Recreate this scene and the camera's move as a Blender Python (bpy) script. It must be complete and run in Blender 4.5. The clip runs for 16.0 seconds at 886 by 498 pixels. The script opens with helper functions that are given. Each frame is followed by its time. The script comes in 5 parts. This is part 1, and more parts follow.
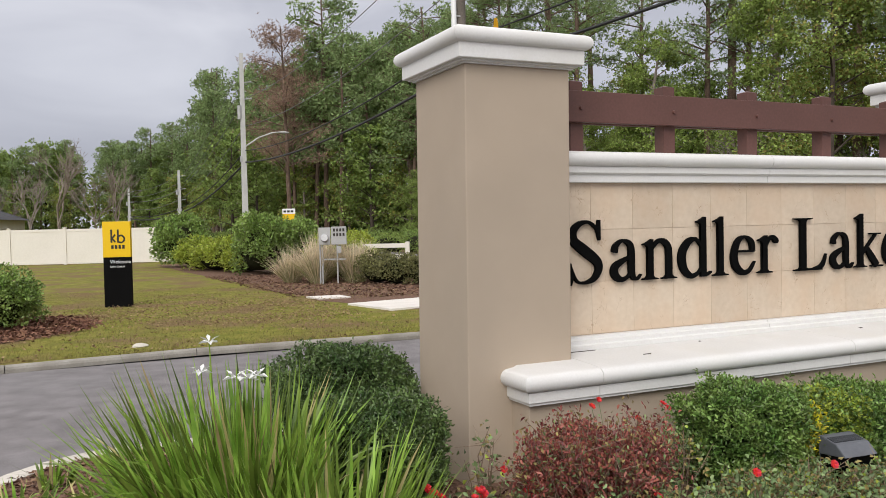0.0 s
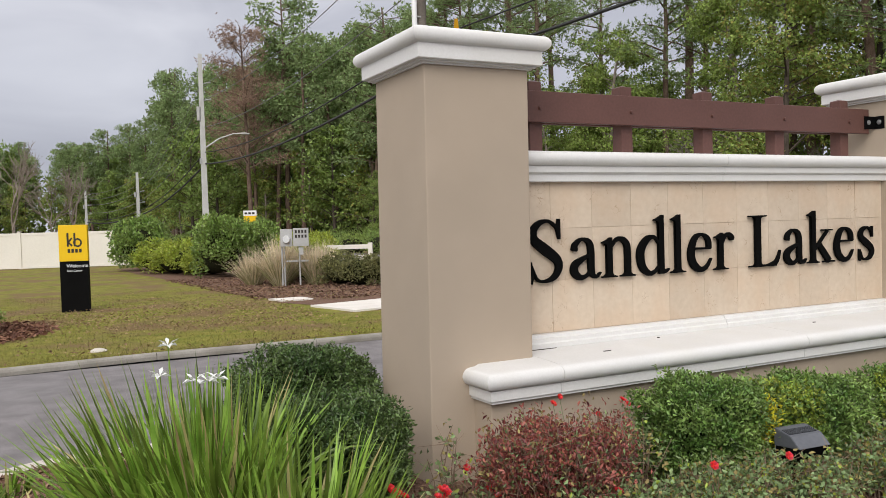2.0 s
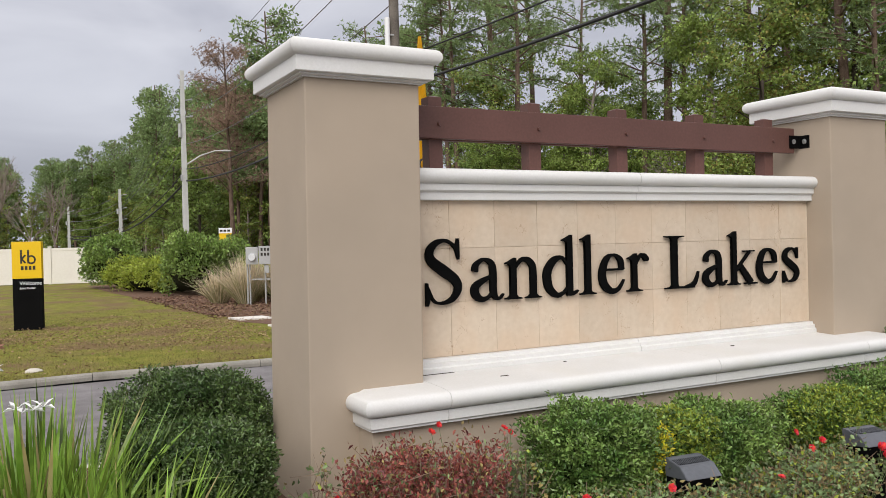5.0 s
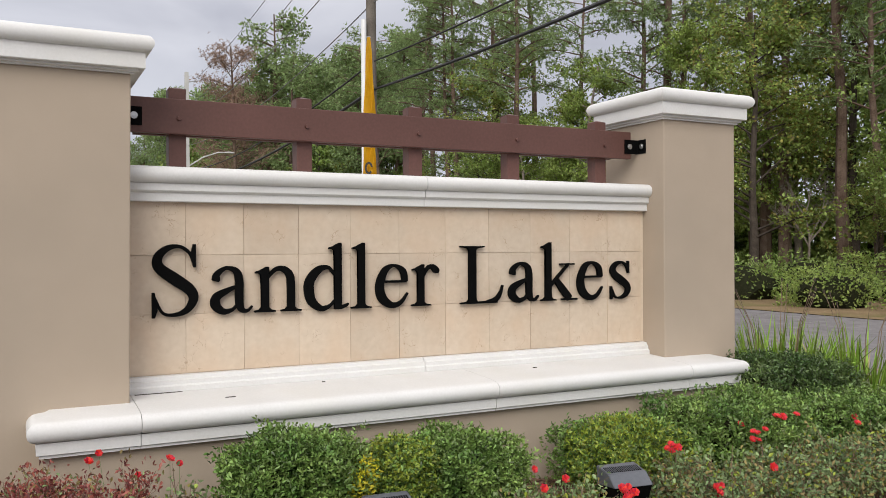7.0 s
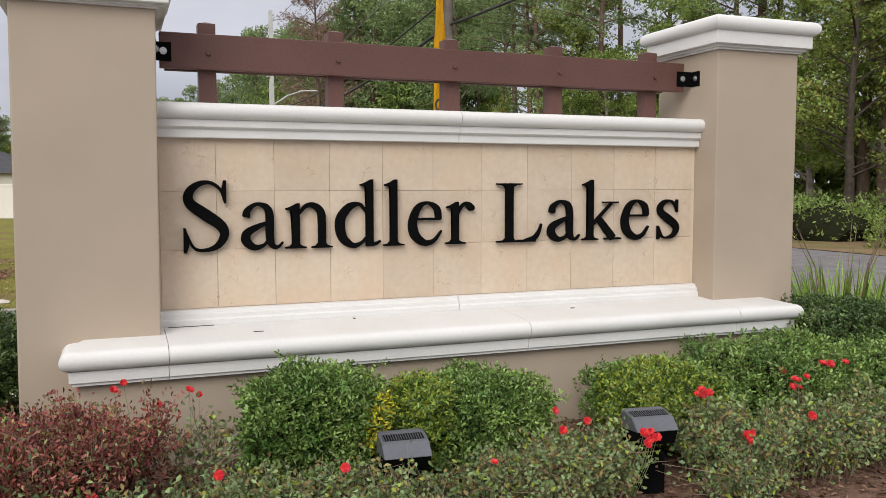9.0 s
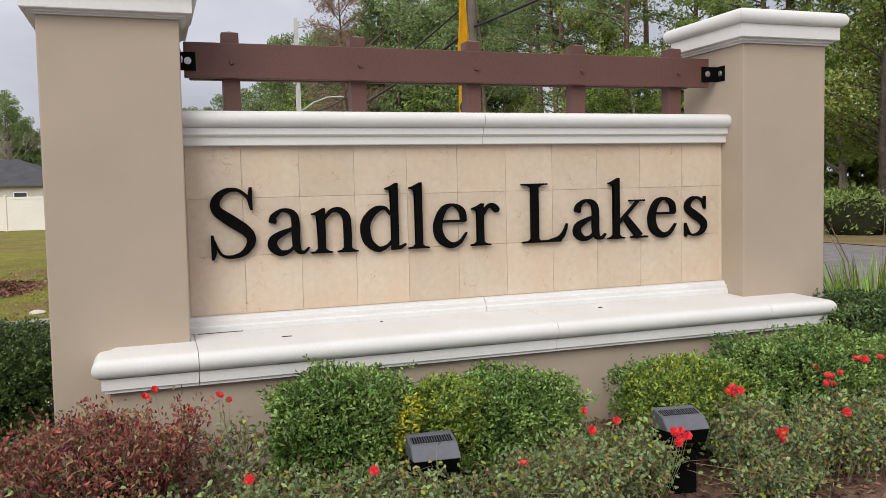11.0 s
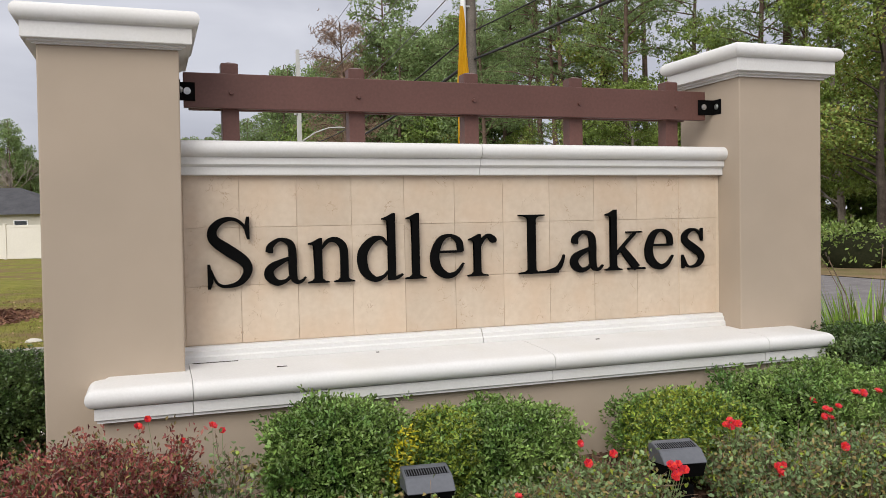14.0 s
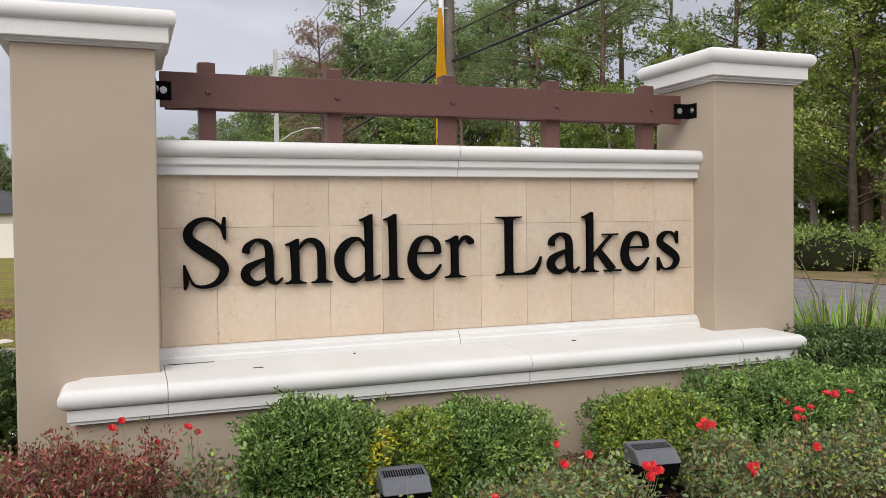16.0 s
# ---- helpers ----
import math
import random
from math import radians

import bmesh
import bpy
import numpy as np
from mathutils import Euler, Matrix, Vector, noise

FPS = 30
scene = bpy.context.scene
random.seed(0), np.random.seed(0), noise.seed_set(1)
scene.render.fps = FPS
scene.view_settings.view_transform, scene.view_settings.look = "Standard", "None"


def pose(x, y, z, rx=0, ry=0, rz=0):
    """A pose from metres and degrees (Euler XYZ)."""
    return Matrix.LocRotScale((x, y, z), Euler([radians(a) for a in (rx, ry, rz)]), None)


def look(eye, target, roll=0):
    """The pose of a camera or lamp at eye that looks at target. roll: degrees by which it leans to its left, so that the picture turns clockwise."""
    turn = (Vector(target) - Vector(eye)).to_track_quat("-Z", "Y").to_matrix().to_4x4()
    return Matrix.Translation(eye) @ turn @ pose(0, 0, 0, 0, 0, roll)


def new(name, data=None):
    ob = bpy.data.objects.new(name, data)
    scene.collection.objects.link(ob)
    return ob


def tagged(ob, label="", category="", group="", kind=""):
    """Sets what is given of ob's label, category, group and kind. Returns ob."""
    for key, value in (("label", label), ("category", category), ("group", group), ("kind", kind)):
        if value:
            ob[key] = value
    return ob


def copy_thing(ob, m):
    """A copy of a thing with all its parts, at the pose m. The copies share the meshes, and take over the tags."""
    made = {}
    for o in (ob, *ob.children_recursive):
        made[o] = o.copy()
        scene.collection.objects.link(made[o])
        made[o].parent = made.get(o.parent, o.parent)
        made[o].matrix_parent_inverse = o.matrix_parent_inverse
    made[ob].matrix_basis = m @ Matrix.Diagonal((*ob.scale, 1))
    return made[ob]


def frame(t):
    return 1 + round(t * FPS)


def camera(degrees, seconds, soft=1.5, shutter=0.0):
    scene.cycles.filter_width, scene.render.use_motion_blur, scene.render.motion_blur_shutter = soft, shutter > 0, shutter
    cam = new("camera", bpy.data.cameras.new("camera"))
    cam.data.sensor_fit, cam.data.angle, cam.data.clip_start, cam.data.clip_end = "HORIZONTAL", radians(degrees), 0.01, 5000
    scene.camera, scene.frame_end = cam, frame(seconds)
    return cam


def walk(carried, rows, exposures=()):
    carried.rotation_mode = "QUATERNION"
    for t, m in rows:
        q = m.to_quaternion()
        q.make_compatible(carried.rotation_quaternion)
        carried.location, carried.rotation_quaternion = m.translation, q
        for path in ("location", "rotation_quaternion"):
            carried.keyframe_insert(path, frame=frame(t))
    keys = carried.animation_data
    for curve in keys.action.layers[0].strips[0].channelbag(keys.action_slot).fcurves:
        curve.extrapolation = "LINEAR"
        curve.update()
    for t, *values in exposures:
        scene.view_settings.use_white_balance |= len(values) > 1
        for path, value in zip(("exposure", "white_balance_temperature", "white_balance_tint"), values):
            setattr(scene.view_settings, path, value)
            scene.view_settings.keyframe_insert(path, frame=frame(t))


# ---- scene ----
cam = camera(55.8, 16.0, soft=0.6)
PATH = [
    (0, (-2.58, -4.078, 1.481), (-1.734, -2.267, 1.422), -1.2),
    (0.5, (-2.573, -4.078, 1.484), (-1.714, -2.272, 1.423), -1.2),
    (1, (-2.579, -4.086, 1.482), (-1.701, -2.29, 1.422), -1.1),
    (1.5, (-2.574, -4.084, 1.484), (-1.674, -2.3, 1.423), -1.3),
    (2, (-2.575, -4.094, 1.478), (-1.65, -2.321, 1.418), -1.7),
    (2.5, (-2.558, -4.092, 1.478), (-1.613, -2.331, 1.42), -1.9),
    (3, (-2.525, -4.083, 1.486), (-1.579, -2.321, 1.439), -2.2),
    (5.5, (-1.688, -4.258, 1.463), (-0.739, -2.497, 1.452), -0.8),
    (6, (-1.248, -4.335, 1.459), (-0.305, -2.572, 1.453), -0.2),
    (6.5, (-0.814, -4.403, 1.459), (0.12, -2.635, 1.457), -0.1),
    (7, (-0.5, -4.488, 1.46), (0.408, -2.706, 1.458), -0.3),
    (7.5, (-0.284, -4.532, 1.445), (0.586, -2.734, 1.347), -0.0),
    (8, (-0.191, -4.554, 1.444), (0.635, -2.737, 1.322), -0.1),
    (8.5, (-0.187, -4.548, 1.443), (0.587, -2.71, 1.295), -0.4),
    (9, (-0.199, -4.534, 1.451), (0.522, -2.674, 1.303), -0.1),
    (9.5, (-0.197, -4.544, 1.451), (0.488, -2.671, 1.3), 0.1),
    (12, (-0.173, -4.542, 1.446), (0.478, -2.655, 1.323), -2.0),
    (12.5, (-0.171, -4.545, 1.45), (0.481, -2.657, 1.338), -2.0),
    (13, (-0.168, -4.544, 1.449), (0.486, -2.656, 1.355), -1.8),
    (13.5, (-0.166, -4.544, 1.451), (0.492, -2.657, 1.375), -1.5),
    (14, (-0.167, -4.546, 1.447), (0.493, -2.659, 1.379), -1.1),
    (14.5, (-0.17, -4.544, 1.447), (0.504, -2.662, 1.38), -1.0),
    (15, (-0.173, -4.548, 1.45), (0.519, -2.673, 1.383), -0.9),
    (15.5, (-0.17, -4.552, 1.449), (0.529, -2.68, 1.383), -0.9),
    (16, (-0.17, -4.55, 1.446), (0.541, -2.682, 1.381), -0.8),
]
walk(cam, [(t, look(eye, target, roll)) for t, eye, target, roll in PATH])

# ---- light ----
SUN = (radians(35), radians(-39))     # elevation, direction
world = bpy.data.worlds.new("overcast")
scene.world = world
world.use_nodes = True
wn, wl = world.node_tree.nodes, world.node_tree.links
wn.clear()
sky = wn.new("ShaderNodeTexSky")
sky.sky_type, sky.sun_disc, sky.sun_elevation, sky.sun_rotation = "NISHITA", False, SUN[0], SUN[1]
w_coord = wn.new("ShaderNodeTexCoord")
w_map = wn.new("ShaderNodeMapping")
w_map.inputs["Scale"].default_value = (1.6, 1.6, 4.5)
w_noise = wn.new("ShaderNodeTexNoise")
w_noise.inputs["Scale"].default_value, w_noise.inputs["Detail"].default_value = 1.7, 5.0
w_noise.inputs["Roughness"].default_value, w_noise.inputs["Distortion"].default_value = 0.45, 0.4
w_ramp = wn.new("ShaderNodeValToRGB")
w_ramp.color_ramp.elements[0].position, w_ramp.color_ramp.elements[0].color = 0.3, (4.75, 4.9, 5.8, 1)
w_ramp.color_ramp.elements[1].position, w_ramp.color_ramp.elements[1].color = 0.72, (8.8, 8.95, 9.8, 1)
w_mix = wn.new("ShaderNodeMix")
w_mix.data_type = "RGBA"
w_mix.inputs[0].default_value = 0.94
w_bg = wn.new("ShaderNodeBackground")
w_bg.inputs["Strength"].default_value = 0.086
w_out = wn.new("ShaderNodeOutputWorld")
wl.new(w_coord.outputs["Generated"], w_map.inputs["Vector"])
wl.new(w_map.outputs["Vector"], w_noise.inputs["Vector"])
wl.new(w_noise.outputs["Fac"], w_ramp.inputs["Fac"])
wl.new(sky.outputs["Color"], w_mix.inputs[6])
wl.new(w_ramp.outputs["Color"], w_mix.inputs[7])
w_sep = wn.new("ShaderNodeSeparateXYZ")
w_up = wn.new("ShaderNodeMapRange")
w_up.inputs["From Min"].default_value, w_up.inputs["From Max"].default_value = 0.18, 0.95
w_dome = wn.new("ShaderNodeValToRGB")
w_dome.color_ramp.elements[0].color, w_dome.color_ramp.elements[1].color = (1.0, 1.0, 1.0, 1), (2.45, 2.33, 2.12, 1)
w_mul = wn.new("ShaderNodeMix")
w_mul.data_type, w_mul.blend_type = "RGBA", "MULTIPLY"
w_mul.inputs[0].default_value = 1.0
wl.new(w_coord.outputs["Generated"], w_sep.inputs[0])
wl.new(w_sep.outputs["Z"], w_up.inputs["Value"])
wl.new(w_up.outputs["Result"], w_dome.inputs["Fac"])
wl.new(w_mix.outputs[2], w_mul.inputs[6])
wl.new(w_dome.outputs["Color"], w_mul.inputs[7])
wl.new(w_mul.outputs[2], w_bg.inputs["Color"])
wl.new(w_bg.outputs["Background"], w_out.inputs["Surface"])
sun_data = bpy.data.lights.new("sun", "SUN")
sun_data.energy, sun_data.angle, sun_data.color = 2.25, radians(42), (1.0, 0.97, 0.925)
sun = new("sun", sun_data)
sun.matrix_world = look((-17.5, -21.5, 20), (0, 0, 0))

# ---- materials ----
def mat(name, a, b=None, rough=0.7, scale=8.0, fine=60.0, bump=0.15, metal=0.0, random_part=0.0, random_island=0.0,
        spec=0.4, dist=0.004, stain=None, stain_scale=1.5, stain_amount=0.5, translucent=0.0):
    """Two tones mixed by noise at two scales, with fine relief, optional stains and piece-to-piece variation."""
    m = bpy.data.materials.new(name)
    m.use_nodes = True
    n, l = m.node_tree.nodes, m.node_tree.links
    n.clear()
    out = n.new("ShaderNodeOutputMaterial")
    bs = n.new("ShaderNodeBsdfPrincipled")
    bs.inputs["Roughness"].default_value = rough
    bs.inputs["Metallic"].default_value = metal
    bs.inputs["Specular IOR Level"].default_value = spec
    co = n.new("ShaderNodeTexCoord")
    n1 = n.new("ShaderNodeTexNoise")
    n1.inputs["Scale"].default_value, n1.inputs["Detail"].default_value = scale, 6.0
    n2 = n.new("ShaderNodeTexNoise")
    n2.inputs["Scale"].default_value, n2.inputs["Detail"].default_value = fine, 4.0
    l.new(co.outputs["Object"], n1.inputs["Vector"])
    l.new(co.outputs["Object"], n2.inputs["Vector"])
    add = n.new("ShaderNodeMath")
    add.operation = "MULTIPLY_ADD"
    add.inputs[1].default_value = 0.55
    half = n.new("ShaderNodeMath")
    half.operation = "MULTIPLY"
    half.inputs[1].default_value = 0.45
    l.new(n2.outputs["Fac"], half.inputs[0])
    l.new(n1.outputs["Fac"], add.inputs[0])
    l.new(half.outputs[0], add.inputs[2])
    ramp = n.new("ShaderNodeMapRange")
    ramp.inputs["From Min"].default_value, ramp.inputs["From Max"].default_value = 0.36, 0.64
    l.new(add.outputs[0], ramp.inputs["Value"])
    mix = n.new("ShaderNodeMix")
    mix.data_type = "RGBA"
    mix.inputs[6].default_value, mix.inputs[7].default_value = (*a, 1), (*(b or a), 1)
    l.new(ramp.outputs["Result"], mix.inputs[0])
    col = mix.outputs[2]
    if stain:
        n3 = n.new("ShaderNodeTexNoise")
        n3.inputs["Scale"].default_value, n3.inputs["Detail"].default_value = stain_scale, 8.0
        l.new(co.outputs["Object"], n3.inputs["Vector"])
        r3 = n.new("ShaderNodeMapRange")
        r3.inputs["From Min"].default_value, r3.inputs["From Max"].default_value = 0.46, 0.62
        r3.inputs["To Max"].default_value = stain_amount
        l.new(n3.outputs["Fac"], r3.inputs["Value"])
        mx = n.new("ShaderNodeMix")
        mx.data_type = "RGBA"
        mx.inputs[7].default_value = (*stain, 1)
        l.new(r3.outputs["Result"], mx.inputs[0])
        l.new(col, mx.inputs[6])
        col = mx.outputs[2]
    if random_part or random_island:
        src = n.new("ShaderNodeObjectInfo").outputs["Random"] if random_part else n.new("ShaderNodeNewGeometry").outputs["Random Per Island"]
        amount = random_part or random_island
        rr = n.new("ShaderNodeMapRange")
        rr.inputs["To Min"].default_value, rr.inputs["To Max"].default_value = 1 - amount, 1 + amount
        l.new(src, rr.inputs["Value"])
        hsv = n.new("ShaderNodeHueSaturation")
        l.new(rr.outputs["Result"], hsv.inputs["Value"])
        l.new(col, hsv.inputs["Color"])
        if random_island:
            hh = n.new("ShaderNodeMapRange")
            hh.inputs["To Min"].default_value, hh.inputs["To Max"].default_value = 0.49, 0.512
            l.new(src, hh.inputs["Value"])
            l.new(hh.outputs["Result"], hsv.inputs["Hue"])
        col = hsv.outputs["Color"]
    l.new(col, bs.inputs["Base Color"])
    if bump:
        bp = n.new("ShaderNodeBump")
        bp.inputs["Strength"].default_value, bp.inputs["Distance"].default_value = bump, dist
        l.new(add.outputs[0], bp.inputs["Height"])
        l.new(bp.outputs["Normal"], bs.inputs["Normal"])
    last = bs.outputs["BSDF"]
    if translucent:
        tr = n.new("ShaderNodeBsdfTranslucent")
        l.new(col, tr.inputs["Color"])
        ms = n.new("ShaderNodeMixShader")
        ms.inputs["Fac"].default_value = translucent
        l.new(last, ms.inputs[1])
        l.new(tr.outputs["BSDF"], ms.inputs[2])
        last = ms.outputs["Shader"]
    l.new(last, out.inputs["Surface"])
    return m


def leaf_mat(name, a, b, var=0.35, rough=0.45, trans=0.25, spec=0.4):
    return mat(name, a, b, rough=rough, scale=2.2, fine=9.0, bump=0.0, random_island=var, translucent=trans, spec=spec)


M_stucco = mat("taupe_stucco", (0.395, 0.322, 0.247), (0.425, 0.347, 0.268), rough=0.85, scale=3.0, fine=260.0, bump=0.25, dist=0.002, spec=0.2,
               stain=(0.36, 0.30, 0.235), stain_scale=1.3, stain_amount=0.35)
M_white = mat("white_cast_stone", (0.645, 0.635, 0.61), (0.715, 0.705, 0.685), rough=0.5, scale=2.5, fine=90.0, bump=0.08, dist=0.002, spec=0.35,
              stain=(0.66, 0.64, 0.58), stain_scale=2.2, stain_amount=0.3)
M_joint = mat("pale_mortar", (0.60, 0.49, 0.37), (0.68, 0.57, 0.44), rough=0.9)
M_brown = mat("brown_painted_wood", (0.105, 0.048, 0.038), (0.135, 0.062, 0.05), rough=0.5, scale=2.0, fine=60.0, bump=0.2, dist=0.002, spec=0.4)
M_black = mat("black_painted_metal", (0.003, 0.003, 0.003), (0.005, 0.005, 0.005), rough=0.8, bump=0.03, spec=0.04)
M_steel = mat("galvanised_steel", (0.5, 0.5, 0.5), (0.62, 0.62, 0.62), rough=0.35, metal=0.9, bump=0.05)
M_lampgrey = mat("dark_grey_enamel", (0.085, 0.09, 0.102), (0.11, 0.116, 0.13), rough=0.5, bump=0.05, spec=0.5)
M_asphalt = mat("asphalt", (0.135, 0.124, 0.123), (0.235, 0.219, 0.218), rough=0.9, scale=4.0, fine=90.0, bump=0.6, dist=0.008, spec=0.2,
                stain=(0.205, 0.197, 0.197), stain_scale=0.45, stain_amount=0.3)
M_kerb = mat("weathered_concrete", (0.22, 0.20, 0.172), (0.34, 0.32, 0.28), rough=0.9, scale=3.0, fine=70.0, bump=0.4, stain=(0.16, 0.15, 0.12), stain_scale=1.6, stain_amount=0.6)
M_islandkerb = mat("pale_kerb_concrete", (0.48, 0.44, 0.38), (0.62, 0.58, 0.51), rough=0.9, scale=3.0, fine=70.0, bump=0.4, stain=(0.30, 0.27, 0.22), stain_scale=2.0, stain_amount=0.5)
M_pad = mat("pale_concrete", (0.62, 0.58, 0.52), (0.74, 0.70, 0.64), rough=0.85, scale=2.0, fine=60.0, bump=0.2)
M_lawn = mat("dormant_lawn", (0.105, 0.125, 0.015), (0.255, 0.225, 0.055), rough=0.95, scale=3.0, fine=34.0, bump=0.8, dist=0.03, spec=0.1,
             stain=(0.175, 0.115, 0.06), stain_scale=0.7, stain_amount=0.95)
M_blade = mat("lawn_blades", (0.135, 0.165, 0.02), (0.285, 0.25, 0.062), rough=0.75, scale=0.8, fine=9.0, bump=0.0, random_island=0.7, translucent=0.25,
              stain=(0.185, 0.115, 0.06), stain_scale=0.42, stain_amount=1.0)
M_mulch = mat("brown_mulch", (0.1, 0.06, 0.043), (0.22, 0.135, 0.095), rough=0.95, scale=14.0, fine=80.0, bump=1.0, dist=0.02, spec=0.1)
M_chip = mat("bark_chips", (0.105, 0.055, 0.037), (0.26, 0.16, 0.112), rough=0.9, scale=9.0, fine=60.0, bump=0.4, random_island=0.55, spec=0.15)
M_redchip = mat("reddish_bark_chips", (0.12, 0.055, 0.036), (0.25, 0.13, 0.09), rough=0.9, scale=9.0, fine=60.0, bump=0.3, random_island=0.5, spec=0.15)
M_dryfall = mat("dry_fallen_leaves", (0.20, 0.13, 0.07), (0.35, 0.245, 0.145), rough=0.9, scale=9.0, fine=60.0, bump=0.0, random_island=0.45, spec=0.15)
M_litter = mat("leaf_litter", (0.15, 0.105, 0.058), (0.26, 0.185, 0.105), rough=0.95, scale=1.1, fine=22.0, bump=0.8, dist=0.03, stain=(0.10, 0.11, 0.03), stain_scale=0.4, stain_amount=0.7, spec=0.1)
M_forest = mat("forest_floor", (0.05, 0.042, 0.022), (0.085, 0.07, 0.035), rough=0.95, scale=0.8, fine=14.0, bump=0.8, dist=0.05, spec=0.1)
M_box = leaf_mat("boxwood_leaves", (0.075, 0.145, 0.03), (0.265, 0.37, 0.095), var=0.6, rough=0.36, trans=0.16)
M_boxdark = leaf_mat("dark_hedge_leaves", (0.048, 0.09, 0.024), (0.15, 0.21, 0.065), var=0.6, rough=0.34, trans=0.12)
M_hedge = leaf_mat("hedge_leaves", (0.115, 0.19, 0.038), (0.305, 0.405, 0.105), var=0.55, rough=0.36, trans=0.2)
M_boxlight = leaf_mat("yellow_green_leaves", (0.21, 0.28, 0.035), (0.42, 0.46, 0.07), var=0.45, rough=0.4)
M_yellow = leaf_mat("yellow_leaves", (0.50, 0.45, 0.025), (0.66, 0.56, 0.04), var=0.3)
# near-black: the shade between the leaves is put into this colour
M_core = mat("inner_shade", (0.014, 0.017, 0.008), (0.028, 0.028, 0.014), rough=0.95, scale=20.0, fine=90.0, bump=1.0, dist=0.02, spec=0.05)
M_redleaf = leaf_mat("maroon_leaves", (0.16, 0.04, 0.034), (0.38, 0.11, 0.09), var=0.55, rough=0.4, trans=0.2)
M_roseleaf = leaf_mat("rose_leaves", (0.125, 0.19, 0.078), (0.29, 0.37, 0.155), var=0.5, rough=0.5)
M_dryleaf = leaf_mat("dry_rose_leaves", (0.2, 0.15, 0.06), (0.34, 0.265, 0.105), var=0.5, rough=0.7)
M_twig = mat("brown_twigs", (0.15, 0.1, 0.065), (0.27, 0.2, 0.14), rough=0.9, scale=12.0)
M_petal = leaf_mat("red_petals", (0.62, 0.015, 0.025), (0.75, 0.05, 0.07), var=0.25, rough=0.5)
M_petalw = leaf_mat("white_petals", (0.82, 0.82, 0.80), (0.88, 0.88, 0.86), var=0.06, rough=0.5)
M_iris = leaf_mat("iris_blades", (0.095, 0.175, 0.018), (0.31, 0.44, 0.075), var=0.62, rough=0.38, trans=0.16)
M_irisdry = leaf_mat("dry_foliage", (0.34, 0.27, 0.11), (0.48, 0.42, 0.2), var=0.35, rough=0.7)
M_plume = leaf_mat("tan_grass", (0.6, 0.49, 0.33), (0.78, 0.68, 0.5), var=0.3, rough=0.8)
M_plumegreen = leaf_mat("olive_grass", (0.26, 0.26, 0.11), (0.42, 0.4, 0.2), var=0.3, rough=0.7)
M_oak = leaf_mat("oak_leaves", (0.155, 0.23, 0.046), (0.35, 0.42, 0.105), var=0.5, rough=0.5, trans=0.36)
M_oakdark = leaf_mat("dark_evergreen_leaves", (0.135, 0.205, 0.048), (0.29, 0.365, 0.09), var=0.5, rough=0.5, trans=0.38)
M_olive = leaf_mat("olive_brown_leaves", (0.115, 0.12, 0.04), (0.235, 0.225, 0.09), var=0.5, rough=0.6)
M_autumn = leaf_mat("turning_leaves", (0.2, 0.2, 0.045), (0.34, 0.29, 0.075), var=0.5, rough=0.6, trans=0.3)
M_needle = leaf_mat("pine_needles", (0.15, 0.225, 0.08), (0.33, 0.41, 0.17), var=0.45, rough=0.55, trans=0.42)
M_rust = leaf_mat("rust_cypress_needles", (0.25, 0.155, 0.11), (0.40, 0.275, 0.205), var=0.35, rough=0.8, trans=0.25)
M_bark = mat("pine_bark", (0.10, 0.065, 0.048), (0.21, 0.15, 0.115), rough=0.95, scale=3.0, fine=22.0, bump=1.0, dist=0.03, spec=0.1)
M_barkgrey = mat("grey_bark", (0.2, 0.165, 0.135), (0.33, 0.28, 0.24), rough=0.95, scale=3.0, fine=22.0, bump=0.7, dist=0.02, spec=0.1)
M_barkdark = mat("dark_bark", (0.045, 0.036, 0.028), (0.10, 0.08, 0.065), rough=0.95, scale=3.0, fine=22.0, bump=0.8, dist=0.02, spec=0.1)
M_concretepole = mat("grey_concrete_pole", (0.46, 0.46, 0.44), (0.58, 0.57, 0.55), rough=0.8, scale=1.5, fine=30.0, bump=0.2)
M_woodpole = mat("weathered_pole_wood", (0.10, 0.085, 0.07), (0.19, 0.165, 0.14), rough=0.9, scale=2.0, fine=25.0, bump=0.5)
M_vinyl = mat("cream_vinyl", (0.70, 0.66, 0.58), (0.76, 0.72, 0.64), rough=0.45, scale=0.8, fine=15.0, bump=0.02)
M_yellowpaint = mat("yellow_enamel", (0.78, 0.49, 0.006), (0.82, 0.53, 0.012), rough=0.35, scale=1.0, bump=0.0)
M_inkblack = mat("black_sign_paint", (0.004, 0.004, 0.004), (0.007, 0.007, 0.007), rough=0.75, scale=2.0, bump=0.0, spec=0.04)
M_inkdark = mat("dark_print", (0.025, 0.022, 0.016), (0.03, 0.026, 0.02), rough=0.5, bump=0.0)
M_inkwhite = mat("white_print", (0.8, 0.8, 0.8), (0.84, 0.84, 0.84), rough=0.5, bump=0.0)
M_flag = mat("yellow_nylon", (0.72, 0.42, 0.01), (0.80, 0.50, 0.02), rough=0.6, scale=2.0, fine=30.0, bump=0.1, translucent=0.3)
M_utility = mat("galvanised_box", (0.36, 0.36, 0.35), (0.46, 0.46, 0.45), rough=0.55, metal=0.2, scale=3.0)
M_glass = mat("meter_glass", (0.55, 0.57, 0.58), (0.7, 0.7, 0.7), rough=0.12, spec=0.6, bump=0.0)
M_shingle = mat("grey_shingles", (0.04, 0.04, 0.045), (0.075, 0.075, 0.08), rough=0.9, scale=1.0, fine=9.0, bump=0.6, dist=0.03)
